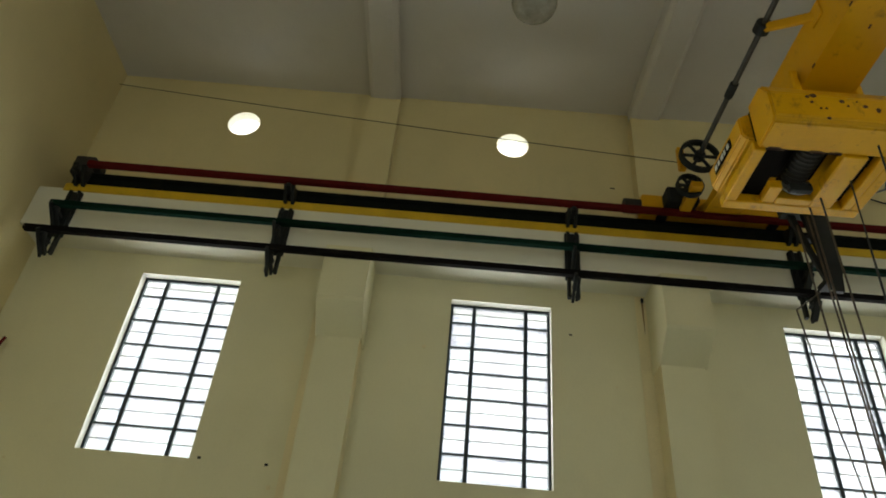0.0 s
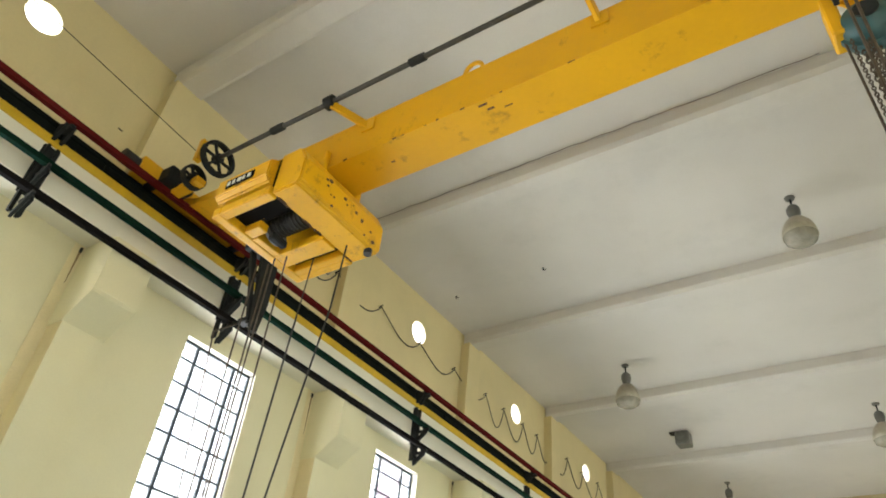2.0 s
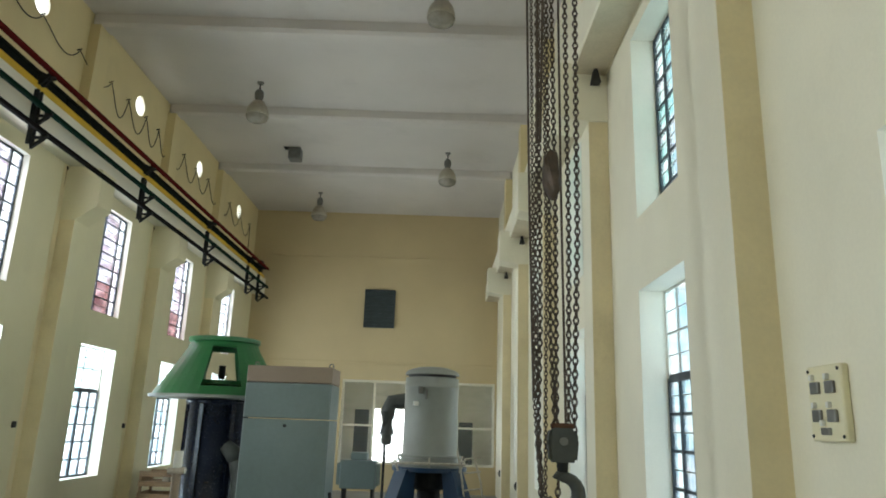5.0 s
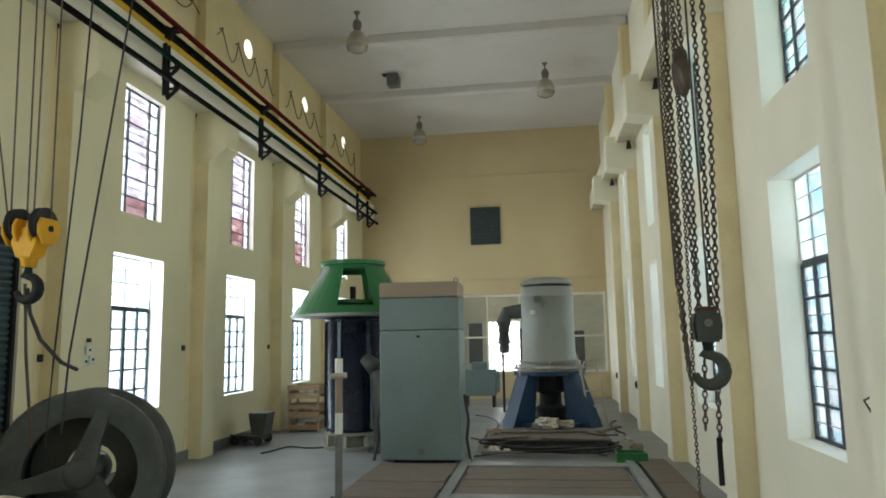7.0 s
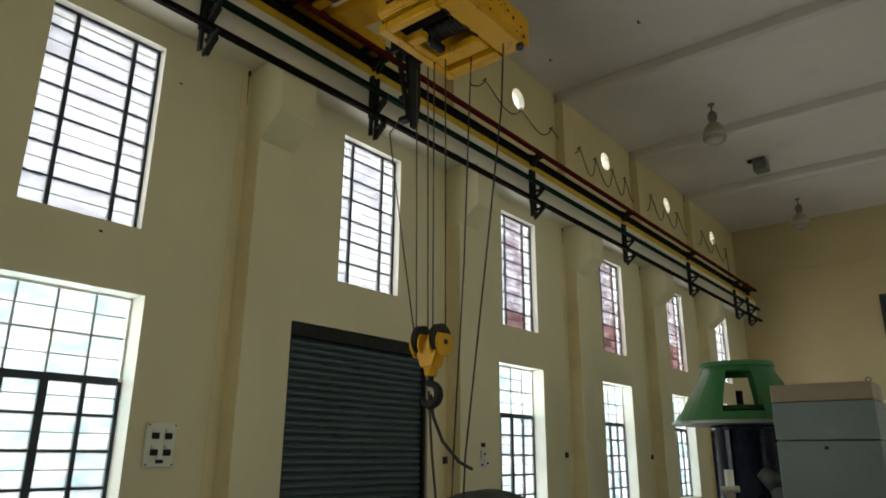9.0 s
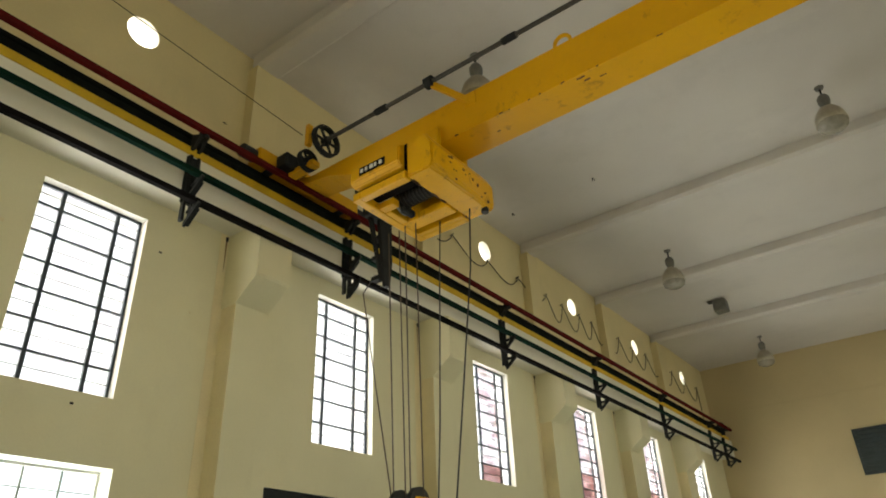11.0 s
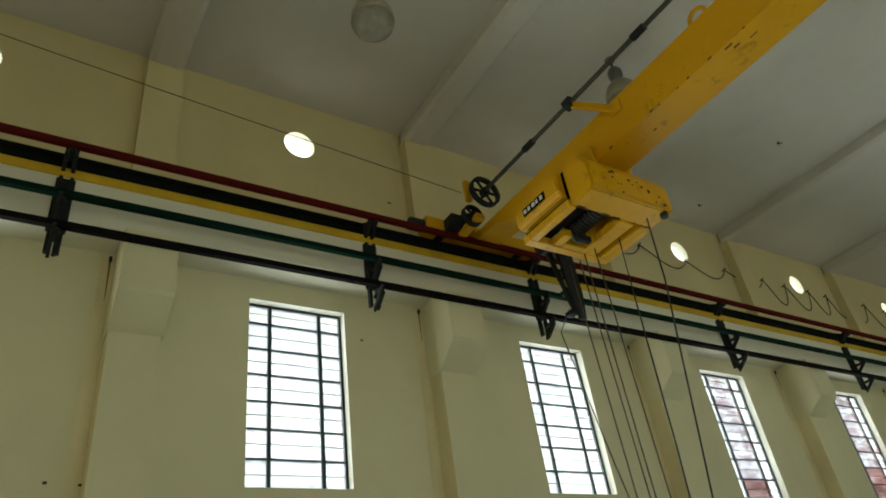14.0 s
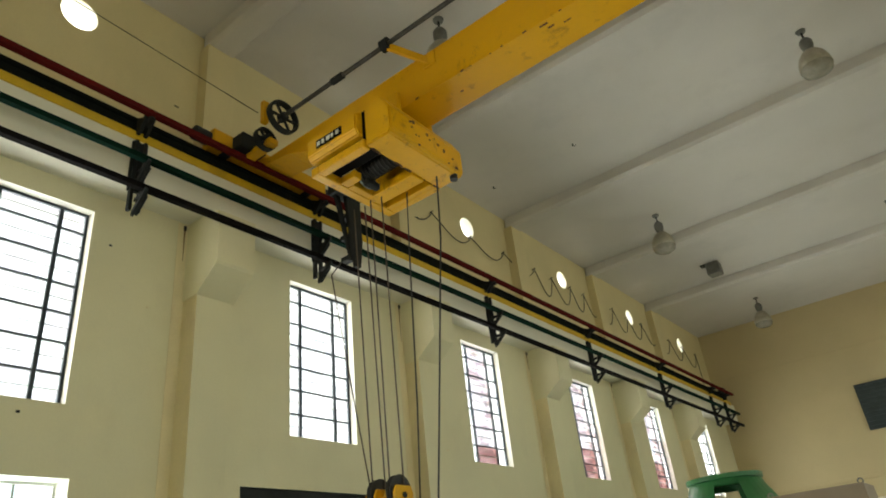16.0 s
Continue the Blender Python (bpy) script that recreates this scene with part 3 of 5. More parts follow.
for y in (-2.0, 2.76, 4.86, 8.2, 11.36, 14.65, 17.9, 19.0):
    copy_thing(first, pose(XL + BEAM[2], y, 5.05))

for s, x in ((1, XL + 0.275), (-1, XR - 0.16)):
    for y in (YB + 0.30, YF - 0.42):
        e = thing("rail_stop", (x, y, BEAM[1] + 0.212), "black steel end stop bolted on the crane rail", "rail stop", "rail stops")
        part("stop_block", bbox(-0.07, 0.07, -0.10, 0.10, 0.0, 0.22, 0.01), RUBBER, e)
        part("stop_buffer", cyl(bmesh.new(), (0, (0.10 if y < 0 else -0.18), 0.12), (0, (0.18 if y < 0 else -0.10), 0.12), 0.05, None, 14), RUBBER, e)
bm = bmesh.new()
box(bm, XL + 0.36, XR - 0.36, YF - 0.018, YF - 0.001, 6.46, 6.50, 0.004)
structure("trim_upper", bm, PEACH, "faint plaster line across the end wall", "trim")


# ---- overhead crane ----
def crane():
    gy0, gy1, gz0, gz1 = 3.98, 4.31, 5.56, 5.98
    e = thing("overhead_crane", (-1.6, 4.15, 5.56), "yellow single girder overhead crane spanning the hall on rails", "crane")
    o = Vector((-1.6, 4.15, 5.56))
    T = Matrix.Translation(-o)

    def put(name, bm, m, label="", parent=e, smooth=False):
        bmesh.ops.transform(bm, matrix=T, verts=bm.verts)
        return part(name, bm, m, parent, label, smooth)
    bm = bmesh.new()
    prism(bm, [(-4.82, 5.93), (-4.30, 5.87), (-3.55, gz0), (1.35, gz0), (1.35, gz1), (-4.60, gz1), (-4.82, 6.08)], "y", gy0, gy1)
    box(bm, -3.50, 1.35, gy0 - 0.02, gy1 + 0.02, gz0 - 0.015, gz0 + 0.004)
    put("girder", bm, YEL)
    for x in (-4.89, 1.58):
        bm = bmesh.new()
        box(bm, x - 0.10, x + 0.10, 3.45, 4.95, 6.00, 6.19, 0.012)
        put("end_carriage", bm, YEL)
        for y in (3.66, 4.74):
            put("travel_wheel", cyl(bmesh.new(), (x - 0.05, y, 6.07), (x + 0.05, y, 6.07), 0.09, None, 18), IRON)
        for y in (3.37, 5.03):
            put("rubber_buffer", cyl(bmesh.new(), (x, y - 0.08, 6.10), (x, y + 0.08, 6.10), 0.075, None, 16), RUBBER)
    # scraped edges where the paint is gone
    wear = random.Random(31)
    for k in range(8):
        x, w = wear.gauss(-1.9, 0.7), wear.uniform(0.012, 0.07)
        put("worn_edge", bbox(x, x + w, gy0 - 0.023, gy0 - 0.019, gz0 - 0.017, gz0 - 0.017 + wear.uniform(0.006, 0.016)), RUST, "bare rusty scrape")
    for k in range(4):
        x, w, y = wear.uniform(-2.6, -1.2), wear.uniform(0.02, 0.07), wear.uniform(gy0, gy1 - 0.05)
        put("worn_edge", bbox(x, x + w, y, y + wear.uniform(0.006, 0.02), gz0 - 0.018, gz0 - 0.0145), RUST, "bare rusty scrape")
    # drive shaft behind the girder with its hangers
    sy, sz = 3.80, 6.16
    put("drive_shaft", cyl(bmesh.new(), (-4.22, sy, sz), (1.25, sy, sz), 0.022, None, 10), SHAFT)
    for x in (-3.4, -1.9, 0.1):
        put("shaft_coupling", cyl(bmesh.new(), (x - 0.07, sy, sz), (x + 0.07, sy, sz), 0.035, None, 12), IRON)
    for x in (-2.79, -0.55, 0.90):
        bm = bmesh.new()
        d = Vector((0.32 if x < -2 else 0.05, gy0 - sy + 0.01, gz1 - 0.09 - sz))
        m = Matrix.Translation((x, sy, sz - 0.01)) @ d.to_track_quat("X", "Z").to_matrix().to_4x4()
        box(bm, 0.0, d.length, -0.018, 0.018, -0.035, 0.035, 0.005, m)
        box(bm, x + d.x - 0.06, x + d.x + 0.07, gy0 - 0.015, gy0 - 0.001, gz1 - 0.16, gz1 - 0.02, 0.003)
        put("shaft_hanger", bm, YEL)
        put("bearing", cyl(bmesh.new(), (x - 0.04, sy, sz), (x + 0.04, sy, sz), 0.06, None, 14), IRON)
    # spoked pulleys of the travel drive
    for (x, y, z, r) in ((-4.17, sy, 6.15, 0.18), (-4.40, sy - 0.03, 5.99, 0.125), (0.81, sy, sz + 0.04, 0.22)):
        bm = bmesh.new()
        lathe(bm, [(r * 0.86, -0.03), (r, -0.03), (r, 0.03), (r * 0.86, 0.03), (r * 0.86, -0.03)], (x, y, z), 28, "x")
        rim = put("spoked_wheel", bm, IRON, "black spoked drive wheel")
        put("hub", lathe(bmesh.new(), [(0.0, -0.04), (0.045, -0.04), (0.045, 0.04), (0.0, 0.04)], (x, y, z), 14, "x"), IRON, "", rim)
        for k in range(6):
            a = math.pi / 3 * k
            put("spoke", cyl(bmesh.new(), (x, y, z), (x, y + r * 0.9 * math.cos(a), z + r * 0.9 * math.sin(a)), 0.016, None, 6), IRON, "", rim)
    bm = bmesh.new()
    box(bm, -4.72, -4.30, sy - 0.05, sy + 0.05, 5.90, 5.96)
    box(bm, -4.34, -4.29, sy - 0.14, sy - 0.08, 6.10, 6.36)
    put("drive_frame", bm, YEL)
    put("gearbox", bbox(-4.74, -4.56, 3.62, 3.92, 5.94, 6.12, 0.02), IRON)
    # crank, bearing bracket and tall end frame of the hand drive
    put("drive_crank", bbox(0.98, 1.03, sy - 0.06, sy + 0.06, sz - 0.20, sz + 0.10, 0.015), STEEL)
    bm = bmesh.new()
    for z in (sz - 0.10, sz + 0.02):
        box(bm, 1.06, 1.34, sy - 0.04, sy + 0.06, z, z + 0.05, 0.008)
    box(bm, 1.10, 1.15, sy - 0.05, sy + 0.07, sz - 0.14, sz + 0.10, 0.008)
    box(bm, 1.24, 1.28, sy - 0.05, sy + 0.07, sz - 0.12, sz + 0.09, 0.008)
    put("drive_bracket", bm, YEL)
    put("end_plate", bbox(1.351, 1.40, sy - 0.10, gy1 + 0.10, gz0 - 0.42, 6.30, 0.01), YEL)
    for z in (sz - 0.42, sz - 0.12):
        put("plate_bolt", cyl(bmesh.new(), (1.32, sy - 0.05, z), (1.35, sy - 0.05, z), 0.022, None, 8), RUST)
    # lifting eyes on the girder
    for x in (-1.50,):
        bm = bmesh.new()
        for k in range(8):
            a0, a1 = math.pi * k / 8, math.pi * (k + 1) / 8
            cyl(bm, (x + 0.075 * math.cos(a0), 4.0, gz1 + 0.02 + 0.085 * math.sin(a0)), (x + 0.075 * math.cos(a1), 4.0, gz1 + 0.02 + 0.085 * math.sin(a1)), 0.018, None, 8)
        put("lifting_eye", bm, YEL)
    return e


def hoist():
    o = Vector((-3.1, 4.1, 5.45))
    e = thing("wire_rope_hoist", o, "yellow boxed wire rope hoist hung under the crane girder", "hoist")
    T = Matrix.Translation(-o)

    def put(name, bm, m, label="", parent=e, smooth=False):
        bmesh.ops.transform(bm, matrix=T, verts=bm.verts)
        return part(name, bm, m, parent, label, smooth)
    # control box on one side, with its name strip
    bm = bmesh.new()
    prism(bm, [(3.56, 5.16), (3.60, 5.11), (3.88, 5.11), (3.88, 5.42), (3.63, 5.42), (3.56, 5.36)], "x", -3.56, -2.98)
    bmesh.ops.bevel(bm, geom=list(bm.edges), offset=0.012, segments=2, affect="EDGES")
    cb = put("control_box", bm, YELH, "yellow control box with a name strip")
    put("name_strip", bbox(-3.44, -3.14, 3.552, 3.559, 5.20, 5.30), BLKBAR, "dark strip with pale lettering bars", cb)
    for k, w in enumerate((0.034, 0.030, 0.042, 0.026, 0.034)):
        put("lettering_bar", bbox(-3.425 + k * 0.056, -3.425 + k * 0.056 + w, 3.548, 3.5515, 5.225, 5.275), PLATE, "", cb)
    # lower frame with the open underside
    bm = bmesh.new()
    for x0, x1, y0, y1, z0 in ((-3.56, -3.47, 3.60, 4.58, 4.93), (-3.47, -2.94, 3.60, 3.68, 4.93), (-3.47, -2.94, 4.50, 4.58, 4.93), (-3.47, -2.94, 4.20, 4.36, 4.93), (-3.47, -2.94, 4.44, 4.50, 4.93), (-3.47, -3.30, 3.86, 3.95, 4.94), (-3.47, -3.40, 3.95, 4.20, 4.93)):
        box(bm, x0, x1, y0, y1, z0, 5.035, 0.008)
    put("bottom_frame", bm, YELH)
    bm = bmesh.new()
    prism(bm, [(-2.94, 4.95), (-2.69, 4.95), (-2.66, 4.99), (-2.66, 5.26), (-2.74, 5.44), (-2.94, 5.44)], "y", 3.62, 4.58)
    bmesh.ops.bevel(bm, geom=list(bm.edges), offset=0.014, segments=2, affect="EDGES")
    put("motor_cover", bm, YELH, "yellow sheet steel cover with chipped edges")
    put("rear_cover", bbox(-3.56, -2.95, 4.30, 4.58, 5.04, 5.42, 0.012), YELH)
    put("inner_plate", bbox(-3.50, -2.95, 3.90, 4.29, 5.30, 5.34), BLKBAR)
    put("rope_drum", cyl(bmesh.new(), (-3.45, 4.06, 5.12), (-2.96, 4.06, 5.12), 0.085, None, 24), RUBBER)
    put("drum_flange", lathe(bmesh.new(), [(0.075, -0.012), (0.11, -0.012), (0.11, 0.012), (0.075, 0.012), (0.075, -0.012)], (-3.36, 4.08, 5.06), 26, "x"), STEEL, "pale drum flange")
    for k in range(11):
        put("rope_turn", lathe(bmesh.new(), [(0.083, -0.014), (0.098, 0.0), (0.083, 0.014)], (-3.39 + k * 0.04, 4.06, 5.12), 20, "x"), RUBBER)
    put("rope_guide", bbox(-3.32, -3.26, 3.98, 4.14, 4.90, 4.98, 0.01), IRON)
    # black plate standing for the shade inside the slot
    put("dark_slot", bbox(-3.46, -2.95, 4.355, 4.445, 5.026, 5.038), BLKBAR)
    spots = random.Random(12)
    # rust spots scattered on the cover, built as small raised discs
    for k in range(15):
        y, z, r = 3.72 + 0.8 * spots.random() ** 0.6, spots.uniform(4.99, 5.25), spots.uniform(0.008, 0.026)
        put("bolt", cyl(bmesh.new(), (-2.662, y, z), (-2.654, y, z), r, r * 0.7, 8), RUST, "rust spot on the hoist cover")
    # worn lip along the opening, with the paint gone in places
    for k in range(9):
        y, w = spots.uniform(3.66, 4.50), spots.uniform(0.03, 0.10)
        put("worn_edge", bbox(-2.945, -2.945 + spots.uniform(0.012, 0.03), y, y + w, 4.944, 4.956, 0.003), RUST, "bare rusty edge")
    # black blocks fill the gaps round the control box in place of shade
    put("cover_gap", bbox(-2.98, -2.94, 3.64, 3.86, 5.08, 5.42), BLKBAR)
    put("box_gap", bbox(-3.54, -2.95, 3.66, 3.86, 5.036, 5.109), BLKBAR)
    put("cable_gland", cyl(bmesh.new(), (-2.72, 4.50, 4.90), (-2.72, 4.50, 5.0), 0.035, None, 12), RUBBER)
    put("red_knob", lathe(bmesh.new(), [(0, 0), (0.03, 0), (0.035, 0.03), (0.02, 0.05), (0, 0.05)], (-2.97, 3.72, 5.44), 12), REDBAR, "small dark red knob")
    for y0 in (3.905, 4.325):
        put("trolley_plate", bbox(-3.5, -2.8, y0, y0 + 0.06, 5.34, 5.78, 0.01), YELH)
    e.scale = (1.0, 1.0, 0.79)
    return e


crane()
hoist()

# collector arm hanging from the crane end
e = thing("collector_arm", (-4.08, 4.62, 4.73), "black current collector arm hanging from the crane end", "collector")
part("arm_plate", prism(bmesh.new(), [(-0.10, 0.78), (0.10, 0.78), (0.11, 0.30), (0.07, 0.0), (0.0, 0.0), (-0.05, 0.40)], "x", -0.02, 0.02), IRON, e)
part("arm_plate", prism(bmesh.new(), [(-0.20, 0.78), (-0.14, 0.78), (0.02, 0.10), (-0.01, 0.08)], "x", -0.06, -0.03), IRON, e)
part("arm_head", bbox(-0.10, 0.06, -0.24, 0.12, 0.76, 0.90, 0.01), IRON, e)
part("arm_hanger", bbox(-0.05, 0.05, -0.42, -0.16, 0.88, 1.16, 0.008), IRON, e)
for dz in (0.60, 0.36, 0.12):
    part("collector_shoe", bbox(-0.16, -0.02, -0.03, 0.06, dz - 0.025, dz + 0.025, 0.006), IRON, e)

# wire ropes and hook block
HX, HY, HZ = -3.44, 4.20, 2.51
for x0, x1, dy in ((-3.64, -3.58, -0.02), (-3.53, -3.50, 0.03), (-3.43, -3.40, -0.03), (-3.32, -3.31, 0.02)):
    bm = sweep(bmesh.new(), [(x0, HY + dy * 0.5, 5.0), (x1, HY + dy, HZ - 0.04)], 0.0065)
    tagged(part("wire_rope", bm, CHAIN), "dark greased steel wire rope hanging from the hoist", "rope", "hoist ropes")
bm = sweep(bmesh.new(), [(-4.42, HY + 0.66, 5.06), (-4.02, HY + 0.05, 4.50), (-3.80, HY, 3.5), (-3.61, HY, HZ - 0.02)], 0.006)
tagged(part("wire_rope", bm, CHAIN), "slack steel wire slanting down to the hook block", "rope", "hoist ropes")
for top, mid, low, zb in (((-3.10, HY + 0.10), (-3.17, HY + 0.08), (-3.26, HY + 0.06), 1.0), ((-2.76, HY + 0.10), (-2.93, HY + 0.05), (-3.14, HY + 0.05), 1.1)):
    bm = sweep(bmesh.new(), [(*top, 4.98), (top[0] - 0.03, top[1], 4.4), (*mid, 3.1), (*low, 1.6), (low[0] - 0.03, low[1], zb)], 0.007)
    tagged(part("pendant_cable", bm, RUBBER), "thin dark control cable hanging from the hoist", "cable", "pendant cables")


def hook_profile(bm, at, s, m=None):
    """A forged crane hook in the xz plane."""
    pts = []
    for i in range(15):
        a = radians(115 - i * 20)
        pts.append((0.085 * math.cos(a), -0.16 + 0.085 * math.sin(a), 0.022 + 0.018 * math.sin(math.pi * i / 14)))
    path = [(0, 0.02, 0.024), (0, -0.045, 0.026)] + pts
    prev = None
    for i, (x, z, r) in enumerate(path):
        n = path[min(i + 1, len(path) - 1)]
        q = path[max(i - 1, 0)]
        d = Vector((n[0] - q[0], 0, n[1] - q[1])).normalized()
        side = Vector((d.z, 0, -d.x))
        ring = [bm.verts.new(Vector(at) + s * (Vector((x, 0, z)) + (side * math.cos(k * math.pi / 4) + Vector((0, 1, 0)) * math.sin(k * math.pi / 4)) * r)) for k in range(8)]
        if prev:
            for k in range(8):
                bm.faces.new((prev[k], prev[(k + 1) % 8], ring[(k + 1) % 8], ring[k]))
        prev = ring
    bm.faces.new(prev)
    return bm


e = thing("hook_block", (HX, HY, HZ), "yellow two sheave hook block with a dark forged hook", "hook block")
cheek = [(-0.13, 0.03), (0.13, 0.03), (0.17, -0.05), (0.16, -0.15), (0.08, -0.26), (-0.08, -0.26), (-0.16, -0.15), (-0.17, -0.05)]
for x in (-0.15, 0.15):
    part("sheave", lathe(bmesh.new(), [(0.0, -0.035), (0.19, -0.035), (0.16, 0.0), (0.19, 0.035), (0.0, 0.035)], (x, 0, -0.03), 26, "x"), RUBBER, e, "black grooved rope sheave")
    for d in (-0.085, 0.045):
        bm = prism(bmesh.new(), cheek, "x", x + d, x + d + 0.04)
        bmesh.ops.bevel(bm, geom=list(bm.edges), offset=0.01, segments=1, affect="EDGES")
        part("cheek_plate", bm, YELH, e)
    part("sheave_pin", cyl(bmesh.new(), (x - 0.10, 0, -0.08), (x + 0.10, 0, -0.08), 0.035, None, 12), IRON, e)
bm = prism(bmesh.new(), [(-0.10, -0.06), (0.10, -0.06), (0.17, -0.22), (0.10, -0.40), (-0.10, -0.40), (-0.17, -0.22)], "y", -0.10, 0.10)
bmesh.ops.bevel(bm, geom=list(bm.edges), offset=0.018, segments=2, affect="EDGES")
part("yoke", bm, YELH, e)
part("swivel", cyl(bmesh.new(), (0, 0, -0.50), (0, 0, -0.40), 0.075, 0.095, 18), YELH, e)
part("hook", hook_profile(bmesh.new(), (0, 0, -0.48), 1.55), IRON, e, "dark forged steel hook", True)
e.scale = (0.62, 0.62, 0.62)

# chain hoist on the girder end, with its hanging chains
CX, CY = 0.86, 4.16
e = thing("chain_hoist", (CX, CY, 5.0), "teal and yellow hand chain hoist hung from the girder", "chain hoist")
for y in (-0.21, 0.20):
    bm = prism(bmesh.new(), [(-0.14, 1.00), (0.40, 1.00), (0.40, 0.82), (0.26, 0.42), (0.20, 0.36), (0.10, 0.36), (0.04, 0.42), (-0.14, 0.72)], "y", y, y + 0.02)
    bmesh.ops.bevel(bm, geom=list(bm.edges), offset=0.006, segments=1, affect="EDGES")
    part("trolley_side_plate", bm, YEL, e)
for x, z, r in ((-0.04, 0.84, 0.03), (0.22, 0.88, 0.035), (0.30, 0.72, 0.025), (0.15, 0.46, 0.038)):
    for y in (-0.228, 0.21):
        part("trolley_bolt", cyl(bmesh.new(), (x, y, z), (x, y + 0.022, z), r, None, 10), IRON, e)
for x in (-0.11, 0.36):
    part("trolley_roller", cyl(bmesh.new(), (x, -0.16, 0.60), (x, 0.16, 0.60), 0.04, None, 16), IRON, e)
for x, z0, z1 in ((-0.10, 0.16, 0.62), (0.30, 0.14, 0.62)):
    part("hanger", bbox(x - 0.014, x + 0.014, -0.15, -0.12, z0, z1, 0.004), IRON, e)
part("chain_guide", bbox(-0.17, -0.10, -0.10, 0.06, -0.02, 0.30, 0.012), YEL, e)
part("suspension_pin", cyl(bmesh.new(), (0.15, -0.24, 0.46), (0.15, 0.24, 0.46), 0.03, None, 12), IRON, e)
part("hoist_body", lathe(bmesh.new(), [(0, -0.12), (0.06, -0.12), (0.07, -0.10), (0.115, -0.085), (0.135, -0.05), (0.135, 0.05), (0.115, 0.085), (0.07, 0.12), (0, 0.12)], (0.0, -0.02, 0.03), 26, "y"), TEAL, e, "teal painted body with worn patches", True)
part("body_rib", lathe(bmesh.new(), [(0.134, -0.02), (0.15, -0.015), (0.15, 0.015), (0.134, 0.02)], (0.0, -0.02, 0.03), 26, "y"), TEAL, e)
part("hand_wheel", lathe(bmesh.new(), [(0, -0.05), (0.07, -0.05), (0.115, -0.035), (0.085, 0), (0.115, 0.035), (0.07, 0.05), (0, 0.05)], (0.245, -0.02, 0.16), 22, "y"), TEAL, e, "", True)
part("hoist_gear_case", bbox(0.06, 0.23, -0.09, 0.09, 0.10, 0.36, 0.03), TEAL, e)
part("cover_plate", cyl(bmesh.new(), (0.0, -0.15, 0.03), (0.0, -0.135, 0.03), 0.06, None, 16), IRON, e)
part("pale_guide_rod", sweep(bmesh.new(), [(0.27, -0.12, 0.42), (0.34, -0.12, 0.42), (0.34, -0.12, 0.12)], 0.012), GREYP, e, "bent pale guide rod")


def chain(name, pts, size, label, n_max=420):
    """Interlocked oval links along a polyline, in one mesh."""
    bm = bmesh.new()
    pts = [Vector(p) for p in pts]
    lens = [(b - a).length for a, b in zip(pts, pts[1:])]
    total = sum(lens)
    n = min(n_max, int(total / (size * 1.5)))
    for i in range(n):
        d = total * (i + 0.5) / n
        k = 0
        while k < len(lens) - 1 and d > lens[k]:
            d -= lens[k]
            k += 1
        p = pts[k].lerp(pts[k + 1], d / lens[k])
        ax = (pts[k + 1] - pts[k]).normalized()
        s = ax.cross(Vector((0, 1, 0)) if i % 2 else Vector((1, 0, 0))).normalized()
        t = ax.cross(s)
        ring = []
        for q in range(8):
            a = 2 * math.pi * q / 8
            ring.append(p + ax * size * 1.02 * math.cos(a) + s * size * 0.55 * math.sin(a))
        vs = []
        for q in range(8):
            c = ring[q]
            out = (c - p).normalized()
            r = size * 0.25
            vs.append([bm.verts.new(c + v * r) for v in (out, t, -out, -t)])
        for q in range(8):
            w = (q + 1) % 8
            for v in range(4):
                bm.faces.new((vs[q][v], vs[q][(v + 1) % 4], vs[w][(v + 1) % 4], vs[w][v]))
    return tagged(part(name, bm, CHAIN), label, "chain", "hoist chains")


CHX, CHY, CHZ = 0.95, 4.20, 1.71        # the lower hook block
load = "thick oiled load chain hanging down to the hook"
chain("load_chain", [(0.80, CY, 5.0), (0.83, CHY, 3.0), (0.83, CHY, 2.3), (0.815, CHY, 1.74), (0.85, CHY, 1.38)], 0.023, load)
chain("load_chain", [(0.86, CY, 5.0), (0.885, CHY, 3.0), (0.89, CHY, 2.3), (0.915, CHY, CHZ + 0.06)], 0.023, load)
chain("load_chain", [(0.90, CY + 0.05, 5.0), (0.93, CHY + 0.05, 3.0), (0.925, CHY + 0.04, CHZ + 0.06)], 0.023, load)
chain("load_chain", [(0.98, CY, 5.0), (1.0, CHY, 2.9), (0.985, CHY, CHZ + 0.06)], 0.023, load)
chain("load_chain", [(1.05, CY, 5.0), (1.05, CHY, 2.9), (1.015, CHY, CHZ + 0.06)], 0.025, load)
chain("load_chain", [(0.82, CY - 0.05, 5.0), (0.80, CHY - 0.04, 3.0), (0.80, CHY - 0.04, 2.3), (0.83, CHY - 0.03, 1.42)], 0.021, "slack load chain hanging beside the others")
chain("hand_chain", [(0.76, CY - 0.06, 5.0), (0.78, CHY - 0.05, 3.1), (0.79, CHY - 0.05, 1.95), (0.835, CHY - 0.05, 1.40), (0.85, CHY - 0.05, 0.25)], 0.015, "thin hand chain hanging nearly to the floor")
chain("hand_chain", [(0.83, CY - 0.06, 5.0), (0.86, CHY - 0.05, 2.8), (0.85, CHY - 0.05, 1.42)], 0.015, "thin hand chain hanging nearly to the floor")
for x0, x1, z1 in ((0.735, 0.79, 1.95), (0.935, 0.965, 1.82)):
    bm = sweep(bmesh.new(), [(x0, CY - 0.03, 5.0), ((x0 + x1) / 2, CHY - 0.03, 3.2), (x1, CHY - 0.03, z1)], 0.007)
    tagged(part("thin_rope", bm, CHAIN), "thin dark rope among the hanging chains", "rope", "chain hoist ropes")
bm = bmesh.new()
